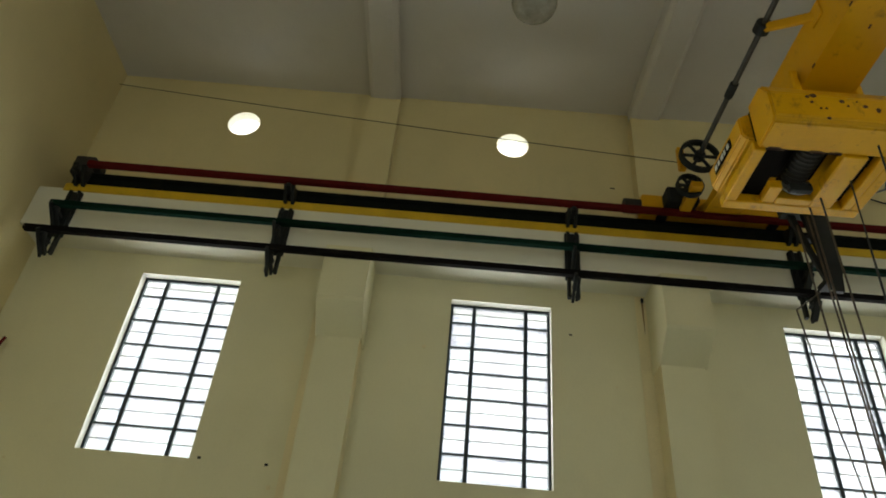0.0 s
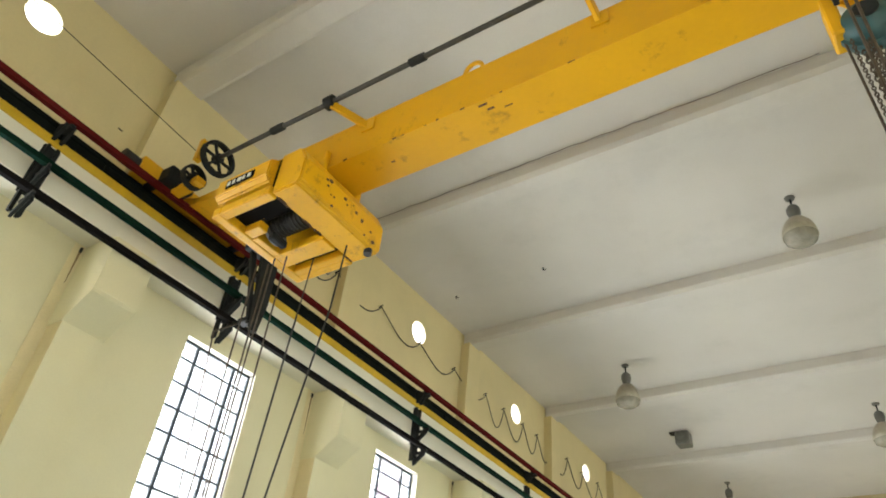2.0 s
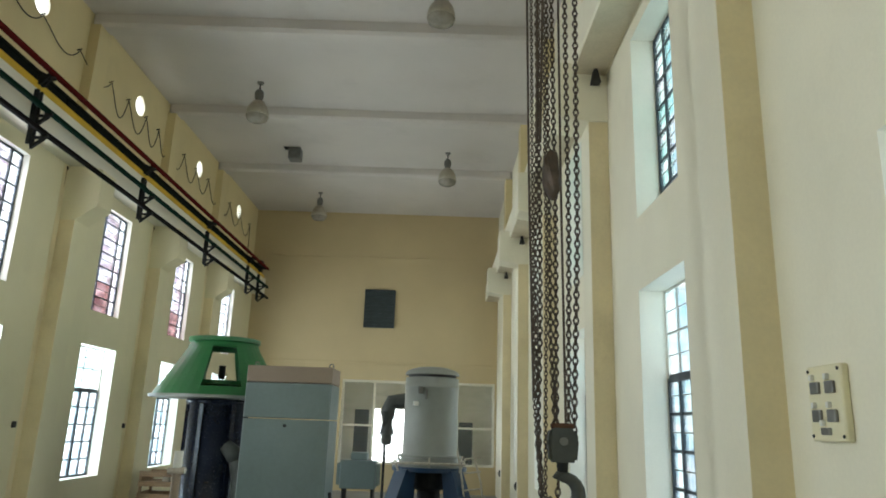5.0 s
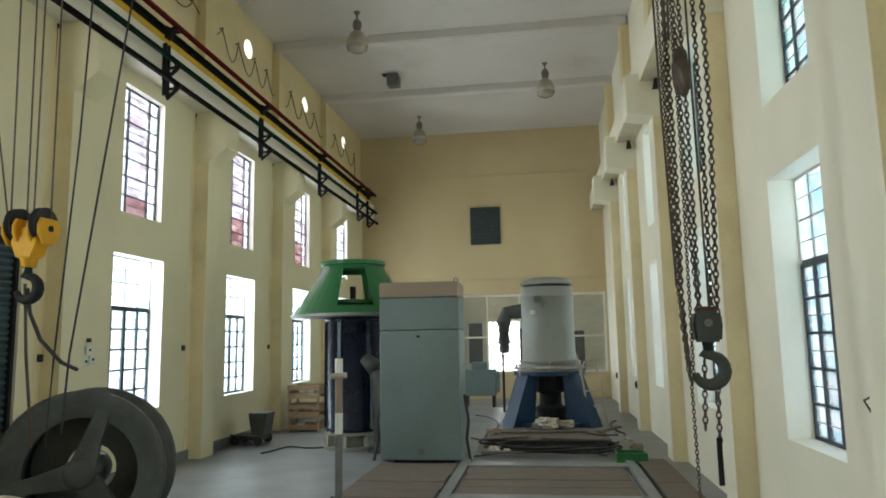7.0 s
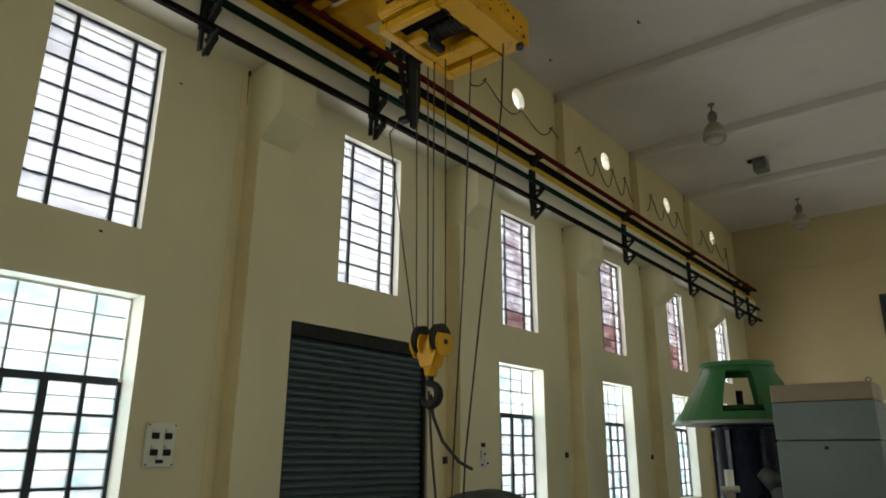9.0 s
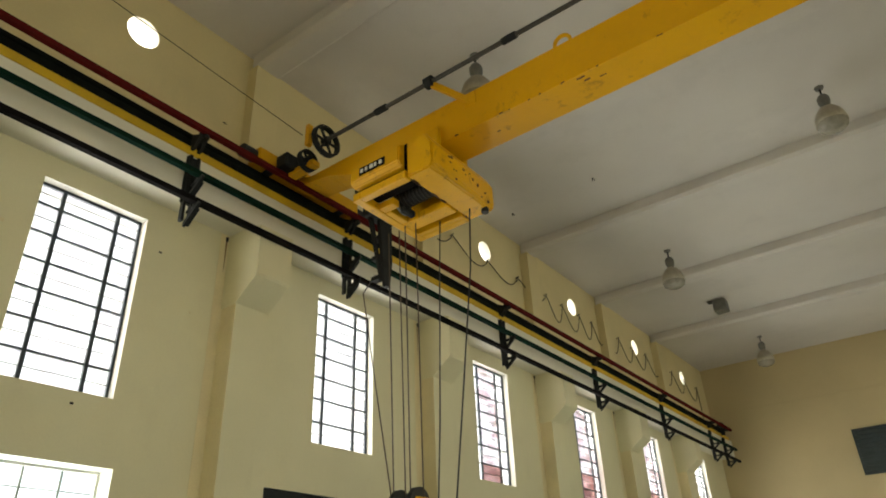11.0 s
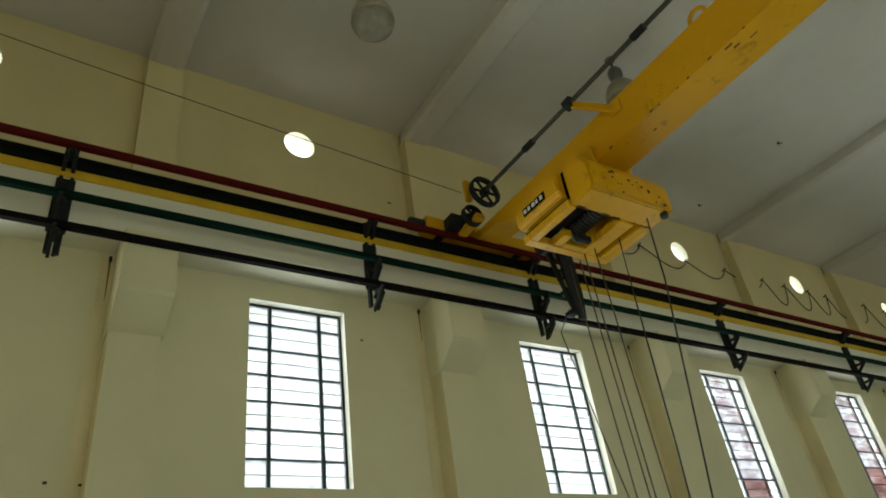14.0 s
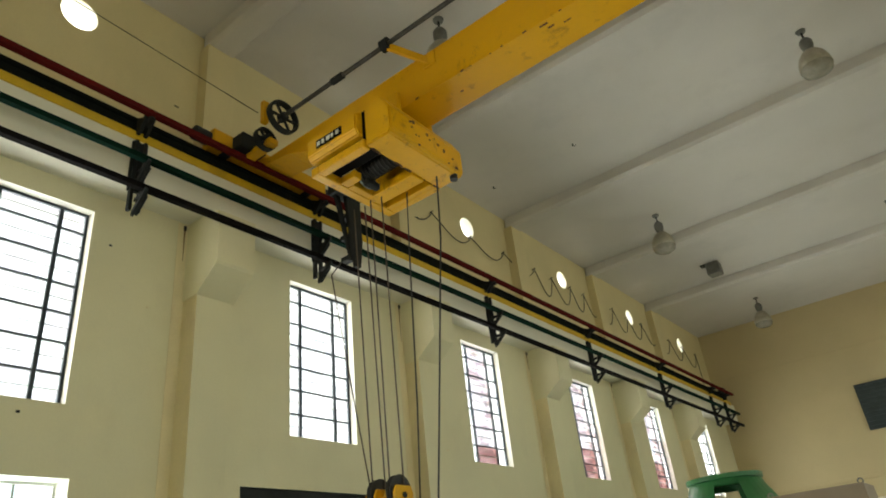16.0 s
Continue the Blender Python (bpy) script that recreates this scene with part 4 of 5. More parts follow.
for dx in (-0.02, 0.02):
    sweep(bm, [(0.81 + dx, 3.58, 6.22), (0.83 + dx, 3.62, 5.6), (0.80 + dx, CY - 0.26, 5.0), (0.80 + dx * 0.5, CY - 0.12, 3.4)], 0.008)
tagged(part("thin_rope", bm, CHAIN), "looped pull rope hanging from the travel drive wheel", "rope", "chain hoist ropes")
chain("load_chain", [(0.93, CHY + 0.02, 1.52), (0.91, CHY + 0.02, 1.12)], 0.023, "slack end of the load chain below the hook")
chain("load_chain", [(0.985, CHY - 0.02, 1.40), (0.975, CHY - 0.02, 1.05)], 0.023, "slack end of the load chain below the hook")
tagged(part("strap_end", bbox(0.955, 0.985, CHY - 0.03, CHY - 0.02, 0.82, 1.08, 0.003), IRON), "dark strap end hanging below the slack chain", "strap")
e = thing("load_hook", (CHX, CHY, CHZ), "dark forged hook block on the load chains", "hook block")
bm = prism(bmesh.new(), [(-0.072, -0.09), (0.072, -0.09), (0.084, 0.03), (0.066, 0.09), (-0.066, 0.09), (-0.084, 0.03)], "y", -0.05, 0.05)
bmesh.ops.bevel(bm, geom=list(bm.edges), offset=0.014, segments=2, affect="EDGES")
part("block_body", bm, REEL, e, "greasy dark grey block housing")
part("top_guide", bbox(-0.06, 0.06, -0.035, 0.035, 0.085, 0.115, 0.008), RUST, e)
part("block_pin", cyl(bmesh.new(), (0, -0.062, 0.02), (0, 0.062, 0.02), 0.022, None, 12), STEEL, e)
part("neck", cyl(bmesh.new(), (0.0, 0, -0.14), (0.0, 0, -0.085), 0.028, 0.034, 14), IRON, e)
part("hook", hook_profile(bmesh.new(), (0, 0, -0.09), 1.0), REEL, e, "dark grey forged hook", True)
bm = bmesh.new()
bmesh.ops.create_icosphere(bm, subdivisions=3, radius=0.10)
for v in bm.verts:
    v.co = Vector((v.co.x * 0.55, v.co.y * 0.5, v.co.z * 1.5)) * (1 + 0.35 * noise.noise(v.co * 14))
bag = tagged(part("chain_bag", bm, CHAIN), "dark stained canvas chain bag among the chains", "bag")
bag.location = (0.895, CY - 0.02, 3.24)


# ---- lamps on the ceiling ----
def bay_lamp():
    e = thing("high_bay_lamp", (0, 0, ZC), "dusty bell shaped high bay lamp hung from the ceiling", "lamp", "high bay lamps")
    part("ceiling_hook", cyl(bmesh.new(), (0, 0, -0.14), (0, 0, 0), 0.012, None, 8), IRON, e)
    part("ceiling_rose", lathe(bmesh.new(), [(0.0, -0.03), (0.05, -0.025), (0.06, 0.0)], (0, 0, 0), 14), STEEL, e)
    part("gear_housing", lathe(bmesh.new(), [(0.0, -0.12), (0.05, -0.13), (0.075, -0.17), (0.075, -0.23), (0.055, -0.29), (0.05, -0.31)], (0, 0, 0), 18), STEEL, e, "", True)
    sh = part("reflector", lathe(bmesh.new(), [(0.05, -0.30), (0.10, -0.33), (0.155, -0.40), (0.18, -0.47), (0.19, -0.55), (0.184, -0.55), (0.174, -0.47), (0.149, -0.405), (0.095, -0.337), (0.05, -0.31)], (0, 0, 0), 28), ALU, e, "dull ribbed reflector", True)
    part("lens", lathe(bmesh.new(), [(0.184, -0.54), (0.17, -0.60), (0.12, -0.63), (0.0, -0.645)], (0, 0, 0), 28), LAMPG, e, "cloudy unlit lens", True)
    return e


lamp = bay_lamp()
lamp.matrix_basis = pose(0.12, 8.70, ZC) @ Matrix.Diagonal((1.05, 1.05, 1.11, 1.0))
for x, y in ((-3.23, 11.9), (0.28, 15.0), (-3.15, 18.1), (-3.15, 5.25), (-3.42, 2.2), (0.2, 5.15)):
    copy_thing(lamp, pose(x, y, ZC, 0, 0, 40 * y) @ Matrix.Diagonal((1.05, 1.05, 1.11, 1.0)))
e = thing("junction_box", (-3.2, 15.0, ZC), "dark metal box fitting fixed under the ceiling", "fixture")
part("box_body", bbox(-0.14, 0.14, -0.14, 0.14, -0.30, -0.02, 0.02), STEEL, e)
part("mount_plate", bbox(-0.26, 0.06, -0.08, 0.08, -0.02, 0.0), IRON, e)
for x, y in ((-4.78, 8.75), (-3.23, 8.67)):
    e = thing("conduit_stub", (x, y, ZC), "short dark conduit end sticking out of the ceiling", "conduit", "conduit stubs")
    part("stub", cyl(bmesh.new(), (0, 0, -0.04), (0, 0, 0), 0.013, None, 8), IRON, e)
    part("wire_end", sweep(bmesh.new(), [(0, 0, -0.035), (0.03, 0.01, -0.05), (0.045, 0.0, -0.03)], 0.005), IRON, e)

# ---- cables on the west wall ----
PEGX = XL - 0.06
pegs = [(5.9, 6.86), (6.60, 7.02), (7.58, 7.05), (8.58, 6.98), (9.55, 7.02), (10.57, 7.03), (11.2, 7.03), (11.93, 7.05), (12.5, 7.06), (13.05, 7.10), (13.85, 7.10), (14.6, 7.08), (15.4, 7.12), (16.2, 7.12), (17.1, 7.10), (18.0, 7.10), (19.0, 7.10)]
for y, z in pegs[1:]:
    tagged(part("cable_peg", cyl(bmesh.new(), (PEGX, y, z + 0.01), (PEGX + 0.07, y, z + 0.03), 0.010, None, 6), IRON), "small iron peg in the wall holding the drooping cable", "peg", "cable pegs")
pts = []
for k, ((y0, z0), (y1, z1)) in enumerate(zip(pegs, pegs[1:])):
    drop = 0.22 if k < 5 else 0.42
    n = 10
    for i in range(n):
        u = i / n
        w = u ** 0.8
        pts.append((PEGX + 0.05, y0 + (y1 - y0) * w, z0 + (z1 - z0) * w - drop * 4 * u * (1 - u) * (0.8 + 0.4 * u)))
pts.append((PEGX + 0.05, *pegs[-1]))
pts += [(PEGX + 0.05, 19.05, 6.6), (PEGX + 0.05, 19.05, 6.1)]
pts = [(-3.0, 4.56, 5.12), (-3.5, 4.85, 5.30), (-4.3, 5.30, 5.95)] + pts
tagged(part("festoon_cable", sweep(bmesh.new(), pts, 0.009), RUBBER), "black cable drooping from peg to peg along the wall", "cable")
bm = sweep(bmesh.new(), sag((XL + 0.02, YB + 0.02, 7.58), (-4.43, 3.70, 6.30), 0.02, 24), 0.004)
tagged(part("guy_wire", bm, IRON), "thin wire strung from the end wall to the crane", "wire")
for y in PIL:
    tagged(part("steel_stub", bbox(XL, XL + 0.02, y - 0.245, y - 0.220, 5.20, 5.25, 0.003), IRON), "short rusty steel stub in the wall beside a corbel", "stub", "steel stubs")
for k, y in enumerate(PIL):
    h = (0.34, 0.30, 0.42, 0.22, 0.3, 0.25)[k]
    bm = prism(bmesh.new(), [(y - 0.243, 5.20), (y - 0.222, 5.20), (y - 0.228, 5.20 - h), (y - 0.233, 5.16 - h)], "x", XL + 0.0041, XL + 0.0055)
    tagged(part("rust_streak", bm, STREAK), "narrow rust streak running down the plaster below a stub", "stain", "rust streaks")
for y in PIL:
    e = thing("wedge_fitting", (XR - 0.14, y - 0.30, 5.186), "small black wedge fitting under the crane beam", "fixture", "wedge fittings")
    part("wedge", prism(bmesh.new(), [(-0.045, -0.05), (0.05, -0.05), (0.018, 0.09), (-0.018, 0.09)], "y", -0.045, 0.045), RUBBER, e)


# ---- sockets and small wall fittings ----
def socket_plate(at, turn, tall, label, plate=PLATE, dark=IRON):
    e = thing("socket_panel", at, label, "socket", "socket panels")
    part("plate", bbox(0.0, 0.035, -0.125, 0.125, 0.0, tall, 0.006), plate, e)
    for y, z, w, h in ((-0.055, tall * 0.70, 0.03, 0.024), (0.055, tall * 0.70, 0.03, 0.024), (-0.055, tall * 0.33, 0.03, 0.024), (0.055, tall * 0.33, 0.03, 0.024), (0.0, tall * 0.13, 0.03, 0.014)):
        part("socket", bbox(0.035, 0.05, y - w, y + w, z - h, z + h, 0.003), dark, e)
        part("switch", bbox(0.035, 0.052, y - w, y - w + 0.02, z + h + 0.006, z + h + 0.03, 0.002), PLATE, e)
    for y in (-0.11, 0.11):
        for z in (0.02, tall - 0.02):
            part("screw", cyl(bmesh.new(), (0.035, y, z), (0.039, y, z), 0.007, None, 8), IRON, e)
    e.matrix_basis = pose(*at, 0, 0, turn)
    return e


socket_plate((XL, 3.0, 1.50), 0, 0.34, "white socket panel with four dark outlets on the wall")
socket_plate((XR, 3.15, 1.78), 180, 0.30, "cream painted socket panel with grey outlets", CREAM, STEEL)
for y, z in ((9.55, 1.62), (6.62, 1.55), (12.75, 1.6)):
    tagged(part("wall_switch", bbox(XL, XL + 0.03, y - 0.035, y + 0.035, z - 0.04, z + 0.04, 0.006), RUBBER), "small black switch on the cream wall", "switch", "wall switches")
bm = sweep(bmesh.new(), [(XL + 0.03, YB, 3.95), (XL + 0.05, YB + 0.08, 3.98), (XL + 0.10, YB + 0.18, 4.10), (XL + 0.10, YB + 0.22, 4.24)], 0.014)
tagged(part("wire_tail", bm, REDBAR), "reddish cable tail sticking out of the end wall", "cable")

# louvre on the end wall
e = thing("wall_louvre", (-1.53, YF, 4.43), "dark square exhaust louvre set on the end wall", "louvre")
part("louvre_back", bbox(-0.43, 0.43, -0.02, -0.002, 0, 1.08), DARKP, e)
bm = bmesh.new()
for x0, x1, z0, z1 in ((-0.44, 0.44, -0.01, 0.04), (-0.44, 0.44, 1.04, 1.09), (-0.44, -0.39, 0.04, 1.04), (0.39, 0.44, 0.04, 1.04)):
    box(bm, x0, x1, -0.06, -0.002, z0, z1)
part("louvre_frame", bm, DARKP, e)
for k in range(9):
    z = 0.08 + k * 0.107
    part("louvre_slat", bbox(-0.39, 0.39, -0.05, -0.025, z, z + 0.07, 0, Matrix.Translation((0, 0, 0))), DARKP, e)

# ---- glazed office behind the end wall ----
gx0, gx1, gz0, gz1 = GALL
e = thing("window_40", (0, YF + 0.12, 0), "white framed office glazing in the end wall", "window", "", "structure")
bm = bmesh.new()
for x0, x1, z0, z1 in ((gx0, gx1, gz0, gz0 + 0.05), (gx0, gx1, gz1 - 0.06, gz1), (gx0, gx0 + 0.05, gz0 + 0.05, gz1 - 0.06), (gx1 - 0.05, gx1, gz0 + 0.05, gz1 - 0.06)):
    box(bm, x0, x1, -0.03, 0.03, z0, z1)
part("window_frame", bm, WHITE, e)
cuts = [gx0 + 0.05, -1.55, -0.62, 0.55, gx1 - 0.05]
for x in cuts[1:-1]:
    part("mullion", bbox(x - 0.025, x + 0.025, -0.028, 0.028, gz0 + 0.05, gz1 - 0.06), WHITE, e)
for a, b in zip(cuts, cuts[1:]):
    if a != -1.55:
        part("transom", bbox(a + 0.02, b - 0.02, -0.026, 0.026, 1.70, 1.75), WHITE, e)
    p = part("pane", bbox(a, b, -0.004, 0.004, gz0 + 0.04, gz1 - 0.05), GLASS_CLEAR, e)
    p.visible_shadow = False
bm = pierced_wall("y", YF + 3.6, YF + 3.8, -4.4, XR + 0.3, 0, 3.4, [(-1.85, -0.75, 0.55, 2.25)])
structure("wall_office", bm, [WHITE, REVEAL], "pale plaster back wall of the office", "wall")
bm = bmesh.new()
box(bm, -4.5, -4.4, YF + 0.24, YF + 3.8, 0, 3.4)
box(bm, XR + 0.3, XR + 0.4, YF + 0.24, YF + 3.8, 0, 3.4)
structure("wall_office_side", bm, WHITE, "pale side walls of the office", "wall")
structure("ceiling_office", bbox(-4.5, XR + 0.4, YF + 0.241, YF + 3.8, 3.4, 3.5), WHITE, "white office ceiling", "ceiling")
e = thing("window_41", (0, YF + 3.66, 0), "bright office window with a dark grille", "window", "", "structure")
for k in range(1, 5):
    part("grille_bar", bbox(-1.85 + 0.22 * k - 0.012, -1.85 + 0.22 * k + 0.012, -0.01, 0.01, 0.55, 2.25), FRAME, e)
for k in range(1, 6):
    part("grille_bar", bbox(-1.85, -0.75, -0.014, 0.014, 0.55 + 0.283 * k - 0.012, 0.55 + 0.283 * k + 0.012), FRAME, e)
p = part("pane", bbox(-1.85, -0.75, 0.03, 0.036, 0.55, 2.25), GLASS_GLOW, e)
p.visible_shadow = False
sky_lamp((-1.3, YF + 3.84, 1.4), (-1.3, 0, 1.4), 1.1, 1.7, SKYLIGHT * 2.5, (1, 0.99, 0.97))
for x0, x1, z0, z1 in ((0.9, 1.35, 0.0, 1.9), (-2.4, -1.95, 0.9, 2.2)):
    tagged(part("office_curtain", bbox(x0, x1, YF + 2.9, YF + 2.96, z0, z1, 0.01), DARKP), "dark blind hanging in the office behind the glazing", "blind", "office blinds")

# ---- grey cabinet ----
e = thing("control_cabinet", (-1.69, 9.80, 0), "tall grey green steel cabinet with a beige top", "cabinet")
part("plinth", bbox(-0.40, 0.44, -0.20, 0.36, 0.0, 0.046), RUBBER, e)
part("cabinet_body", bbox(-0.57, 0.55, -0.30, 0.42, 0.045, 1.80, 0.012), CAB, e)
part("upper_panel", bbox(-0.57, 0.55, -0.305, 0.42, 1.812, 2.26, 0.01), CAB, e)
part("top_cover", bbox(-0.57, 0.55, -0.30, 0.42, 2.268, 2.48, 0.01), BROWN, e, "beige unpainted top cover")
part("lock", cyl(bmesh.new(), (-0.02, -0.315, 1.72), (-0.02, -0.30, 1.72), 0.022, None, 12), IRON, e)
part("latch", bbox(-0.03, 0.03, -0.312, -0.30, 0.12, 0.20, 0.004), STEEL, e)
for x in (-0.5, 0.5):
    bm = lathe(bmesh.new(), [(0.02, -0.008), (0.036, -0.008), (0.036, 0.008), (0.02, 0.008), (0.02, -0.008)], (x, -0.1, 2.51), 14, "y")
    part("lifting_eye", bm, STEEL, e)
for x in (-0.60, 0.58):
    part("side_cable", sweep(bmesh.new(), [(x, -0.05, 0.9), (x * 1.1, -0.1, 0.55), (x * 1.05, -0.12, 0.3), (x * 1.15, -0.2, 0.02)], 0.022), RUBBER, e)

# ---- vertical pump with green head ----
e = thing("vertical_pump", (-3.05, 10.95, 0), "vertical pump with a green bell head on a navy column", "pump")
part("base_ring", lathe(bmesh.new(), [(0.30, 0.0), (0.47, 0.0), (0.47, 0.05), (0.36, 0.06), (0.34, 0.20), (0.44, 0.22), (0.44, 0.27), (0.30, 0.27)], (0, 0, 0), 28), GREYP, e)
for k in range(8):
    a = 2 * math.pi * k / 8
    part("base_rib", bbox(0.34, 0.46, -0.02, 0.02, 0.05, 0.22, 0, Matrix.Rotation(a, 4, "Z")), PIPEW, e)
part("column_pipe", lathe(bmesh.new(), [(0.0, 0.27), (0.43, 0.27), (0.43, 0.32), (0.42, 0.33), (0.42, 1.98), (0.46, 1.99), (0.46, 2.05), (0.0, 2.05)], (0, 0, 0), 40), NAVY, e, "navy painted steel column", True)
for k in range(6):
    a = 2 * math.pi * k / 6 + 0.3
    part("column_rib", bbox(0.42, 0.455, -0.03, 0.03, 0.33, 1.98, 0, Matrix.Rotation(a, 4, "Z")), NAVY, e)
part("head_flange", lathe(bmesh.new(), [(0.0, 2.06), (1.00, 2.06), (1.00, 2.10), (0.0, 2.10)], (0, 0, 0), 44), GREYP, e, "pale rim of the head flange")
seg = 40
part("bell_head", lathe(bmesh.new(), [(0.62, 2.10), (0.96, 2.10), (0.89, 2.22), (0.71, 2.52), (0.53, 2.82), (0.49, 2.90), (0.47, 2.90), (0.50, 2.80)], (0, 0, 0), seg, "z", lambda i, k: not (k in (2, 3) and (i % 10) in (0, 1, 2, 3))), GREEN, e, "green painted flared bell with openings")
part("top_ring", lathe(bmesh.new(), [(0.30, 2.88), (0.49, 2.88), (0.53, 2.90), (0.53, 2.96), (0.30, 2.96), (0.30, 2.88)], (0, 0, 0), 40), GREEN, e)
for k in range(4):
    a = math.pi / 2 * k + radians(57)
    part("head_rib", prism(bmesh.new(), [(0.40, 2.10), (0.90, 2.10), (0.60, 2.62), (0.48, 2.86), (0.36, 2.86)], "y", -0.02, 0.02), GREEN, e).matrix_basis = Matrix.Rotation(a, 4, "Z")
part("inner_deck", lathe(bmesh.new(), [(0.0, 2.26), (0.60, 2.26), (0.60, 2.32), (0.0, 2.32)], (0, 0, 0), 30), GREEN, e)
part("shaft_end", cyl(bmesh.new(), (0, 0, 2.36), (0, 0, 2.56), 0.05, None, 14), IRON, e)
part("bearing_stack", lathe(bmesh.new(), [(0.0, 2.10), (0.24, 2.10), (0.24, 2.24), (0.16, 2.28), (0.0, 2.30)], (0, 0, 0), 22), IRON, e)
# discharge elbow leaning against the cabinet side
e = thing("pipe_elbow", (-2.42, 10.55, 0), "dark dusty curved pipe casting standing beside the pump", "pipe")
pts = [(0.0, 0.0, 0.16), (0.02, 0, 0.6), (0.0, 0, 0.95), (-0.12, 0, 1.22), (-0.34, 0, 1.42)]
bm = bmesh.new()
for a, b, r0, r1 in ((0, 1, 0.19, 0.20), (1, 2, 0.20, 0.20), (2, 3, 0.20, 0.15), (3, 4, 0.15, 0.09)):
    cyl(bm, pts[a], pts[b], r0, r1, 20, caps=(a in (0, 3)))
part("elbow_body", bm, REEL, e, "", True)
part("elbow_flange", lathe(bmesh.new(), [(0.0, 0.0), (0.27, 0.0), (0.27, 0.05), (0.2, 0.06), (0.19, 0.16), (0.0, 0.16)], (0, 0, 0.0), 24), REEL, e)

# ---- motor on a blue stand ----
e = thing("pump_motor", (0.12, 14.2, 0), "pale grey vertical motor on a blue trestle stand", "motor")
for k in range(4):
    a = math.pi / 2 * k + math.pi / 4
    bm = prism(bmesh.new(), [(0.62, 0.0), (1.18, 0.0), (0.74, 0.98), (0.50, 0.98)], "y", -0.16, 0.16)
    part("stand_leg", bm, BLUE, e).matrix_basis = Matrix.Rotation(a, 4, "Z")
part("stand_foot_ring", lathe(bmesh.new(), [(0.55, 0.0), (0.98, 0.0), (0.98, 0.07), (0.55, 0.07), (0.55, 0.0)], (0, 0, 0), 32), BLUE, e)
part("stand_top_ring", lathe(bmesh.new(), [(0.40, 0.94), (0.72, 0.94), (0.72, 1.02), (0.40, 1.02), (0.40, 0.94)], (0, 0, 0), 32), BLUE, e)
# coupling made wide and dark to stand for the shaded cavity
part("coupling", lathe(bmesh.new(), [(0.0, 0.05), (0.30, 0.05), (0.30, 0.30), (0.22, 0.36), (0.22, 0.58), (0.36, 0.64), (0.38, 0.94), (0.0, 0.94)], (0, 0, 0), 20), IRON, e, "shaft coupling widened into a dark core for the stand's shade")
part("base_skirt", lathe(bmesh.new(), [(0.60, 1.02), (0.60, 1.06), (0.56, 1.07), (0.56, 1.18), (0.60, 1.19), (0.60, 1.23)], (0, 0, 0), 36), GREYP, e)
part("motor_body", lathe(bmesh.new(), [(0.56, 1.23), (0.535, 1.25), (0.525, 1.9), (0.525, 2.48), (0.54, 2.49), (0.54, 2.52), (0.525, 2.53), (0.525, 2.68), (0.50, 2.69)], (0, 0, 0), 44), GREYP, e, "", True)
for a, b in (((-0.66, -0.66), (0.66, -0.66)), ((-0.66, 0.66), (0.66, 0.66)), ((-0.66, -0.66), (-0.66, 0.66)), ((0.66, -0.66), (0.66, 0.66))):
    part("base_rail", cyl(bmesh.new(), (*a, 1.10), (*b, 1.10), 0.022, None, 8), PIPEW, e, "pale pipe rail round the motor foot")
for x, y in ((-0.66, -0.66), (0.0, -0.66), (0.66, -0.66), (-0.66, 0.66), (0.66, 0.66)):
    part("rail_stub", cyl(bmesh.new(), (x * 0.86, y * 0.86, 0.96), (x, y, 1.20), 0.018, None, 8), PIPEW, e)
part("motor_vents", lathe(bmesh.new(), [(0.47, 2.66), (0.47, 2.76)], (0, 0, 0), 30), RUBBER, e, "dark ventilation gap")
part("dome_cover", lathe(bmesh.new(), [(0.535, 2.74), (0.535, 2.78), (0.48, 2.83), (0.30, 2.89), (0.0, 2.91), ], (0, 0, 0), 40), GREYP, e, "", True)
part("terminal_clip", bbox(-0.26, -0.16, -0.56, -0.49, 2.36, 2.50, 0.01), STEEL, e)
part("clip_strap", bbox(-0.12, -0.07, -0.55, -0.50, 2.26, 2.46, 0.01), STEEL, e)
part("name_plate", bbox(-0.34, -0.24, -0.49, -0.44, 2.14, 2.22, 0.004), PLATE, e)
e = thing("pipe_ladder", (0.86, 13.55, 0), "white pipe rail and steps beside the motor stand", "rail")
for x, lean in ((-0.12, -0.10), (0.22, -0.16)):
    part("rail_post", sweep(bmesh.new(), [(x + 0.1, 0, 0), (x, 0, 0.8), (x + lean, 0.1, 1.35)], 0.02, 8), PIPEW, e)
for z in (0.35, 0.65, 0.95, 1.2):
    part("rail_rung", cyl(bmesh.new(), (-0.1, 0.02, z), (0.22, 0.02, z + 0.04), 0.015, None, 8), PIPEW, e)

# dark pipework and grey box near the office glazing
e = thing("cooler_pipework", (-0.70, 16.2, 0), "dark rusty bent pipe with thin standpipes", "pipework")
part("bend", sweep(bmesh.new(), [(0.55, 0, 2.28), (0.2, 0, 2.30), (-0.1, 0, 2.26), (-0.18, 0, 2.05), (-0.18, 0, 1.55)], 0.17, 14), REEL, e)
for x, top in ((-0.22, 1.7), (0.22, 1.9), (0.40, 1.2)):
    part("standpipe", cyl(bmesh.new(), (x, 0.02, 0), (x, 0.02, top), 0.03, None, 10), IRON, e)
part("valve_body", lathe(bmesh.new(), [(0.0, -0.12), (0.11, -0.1), (0.13, 0), (0.11, 0.1), (0.0, 0.12)], (-0.18, 0, 1.45), 16), REEL, e)
e = thing("transformer_box", (-1.60, 17.6, 0), "grey green transformer tank on legs", "transformer")
part("tank", bbox(-0.42, 0.42, -0.28, 0.28, 0.28, 0.92, 0.02), CAB, e)
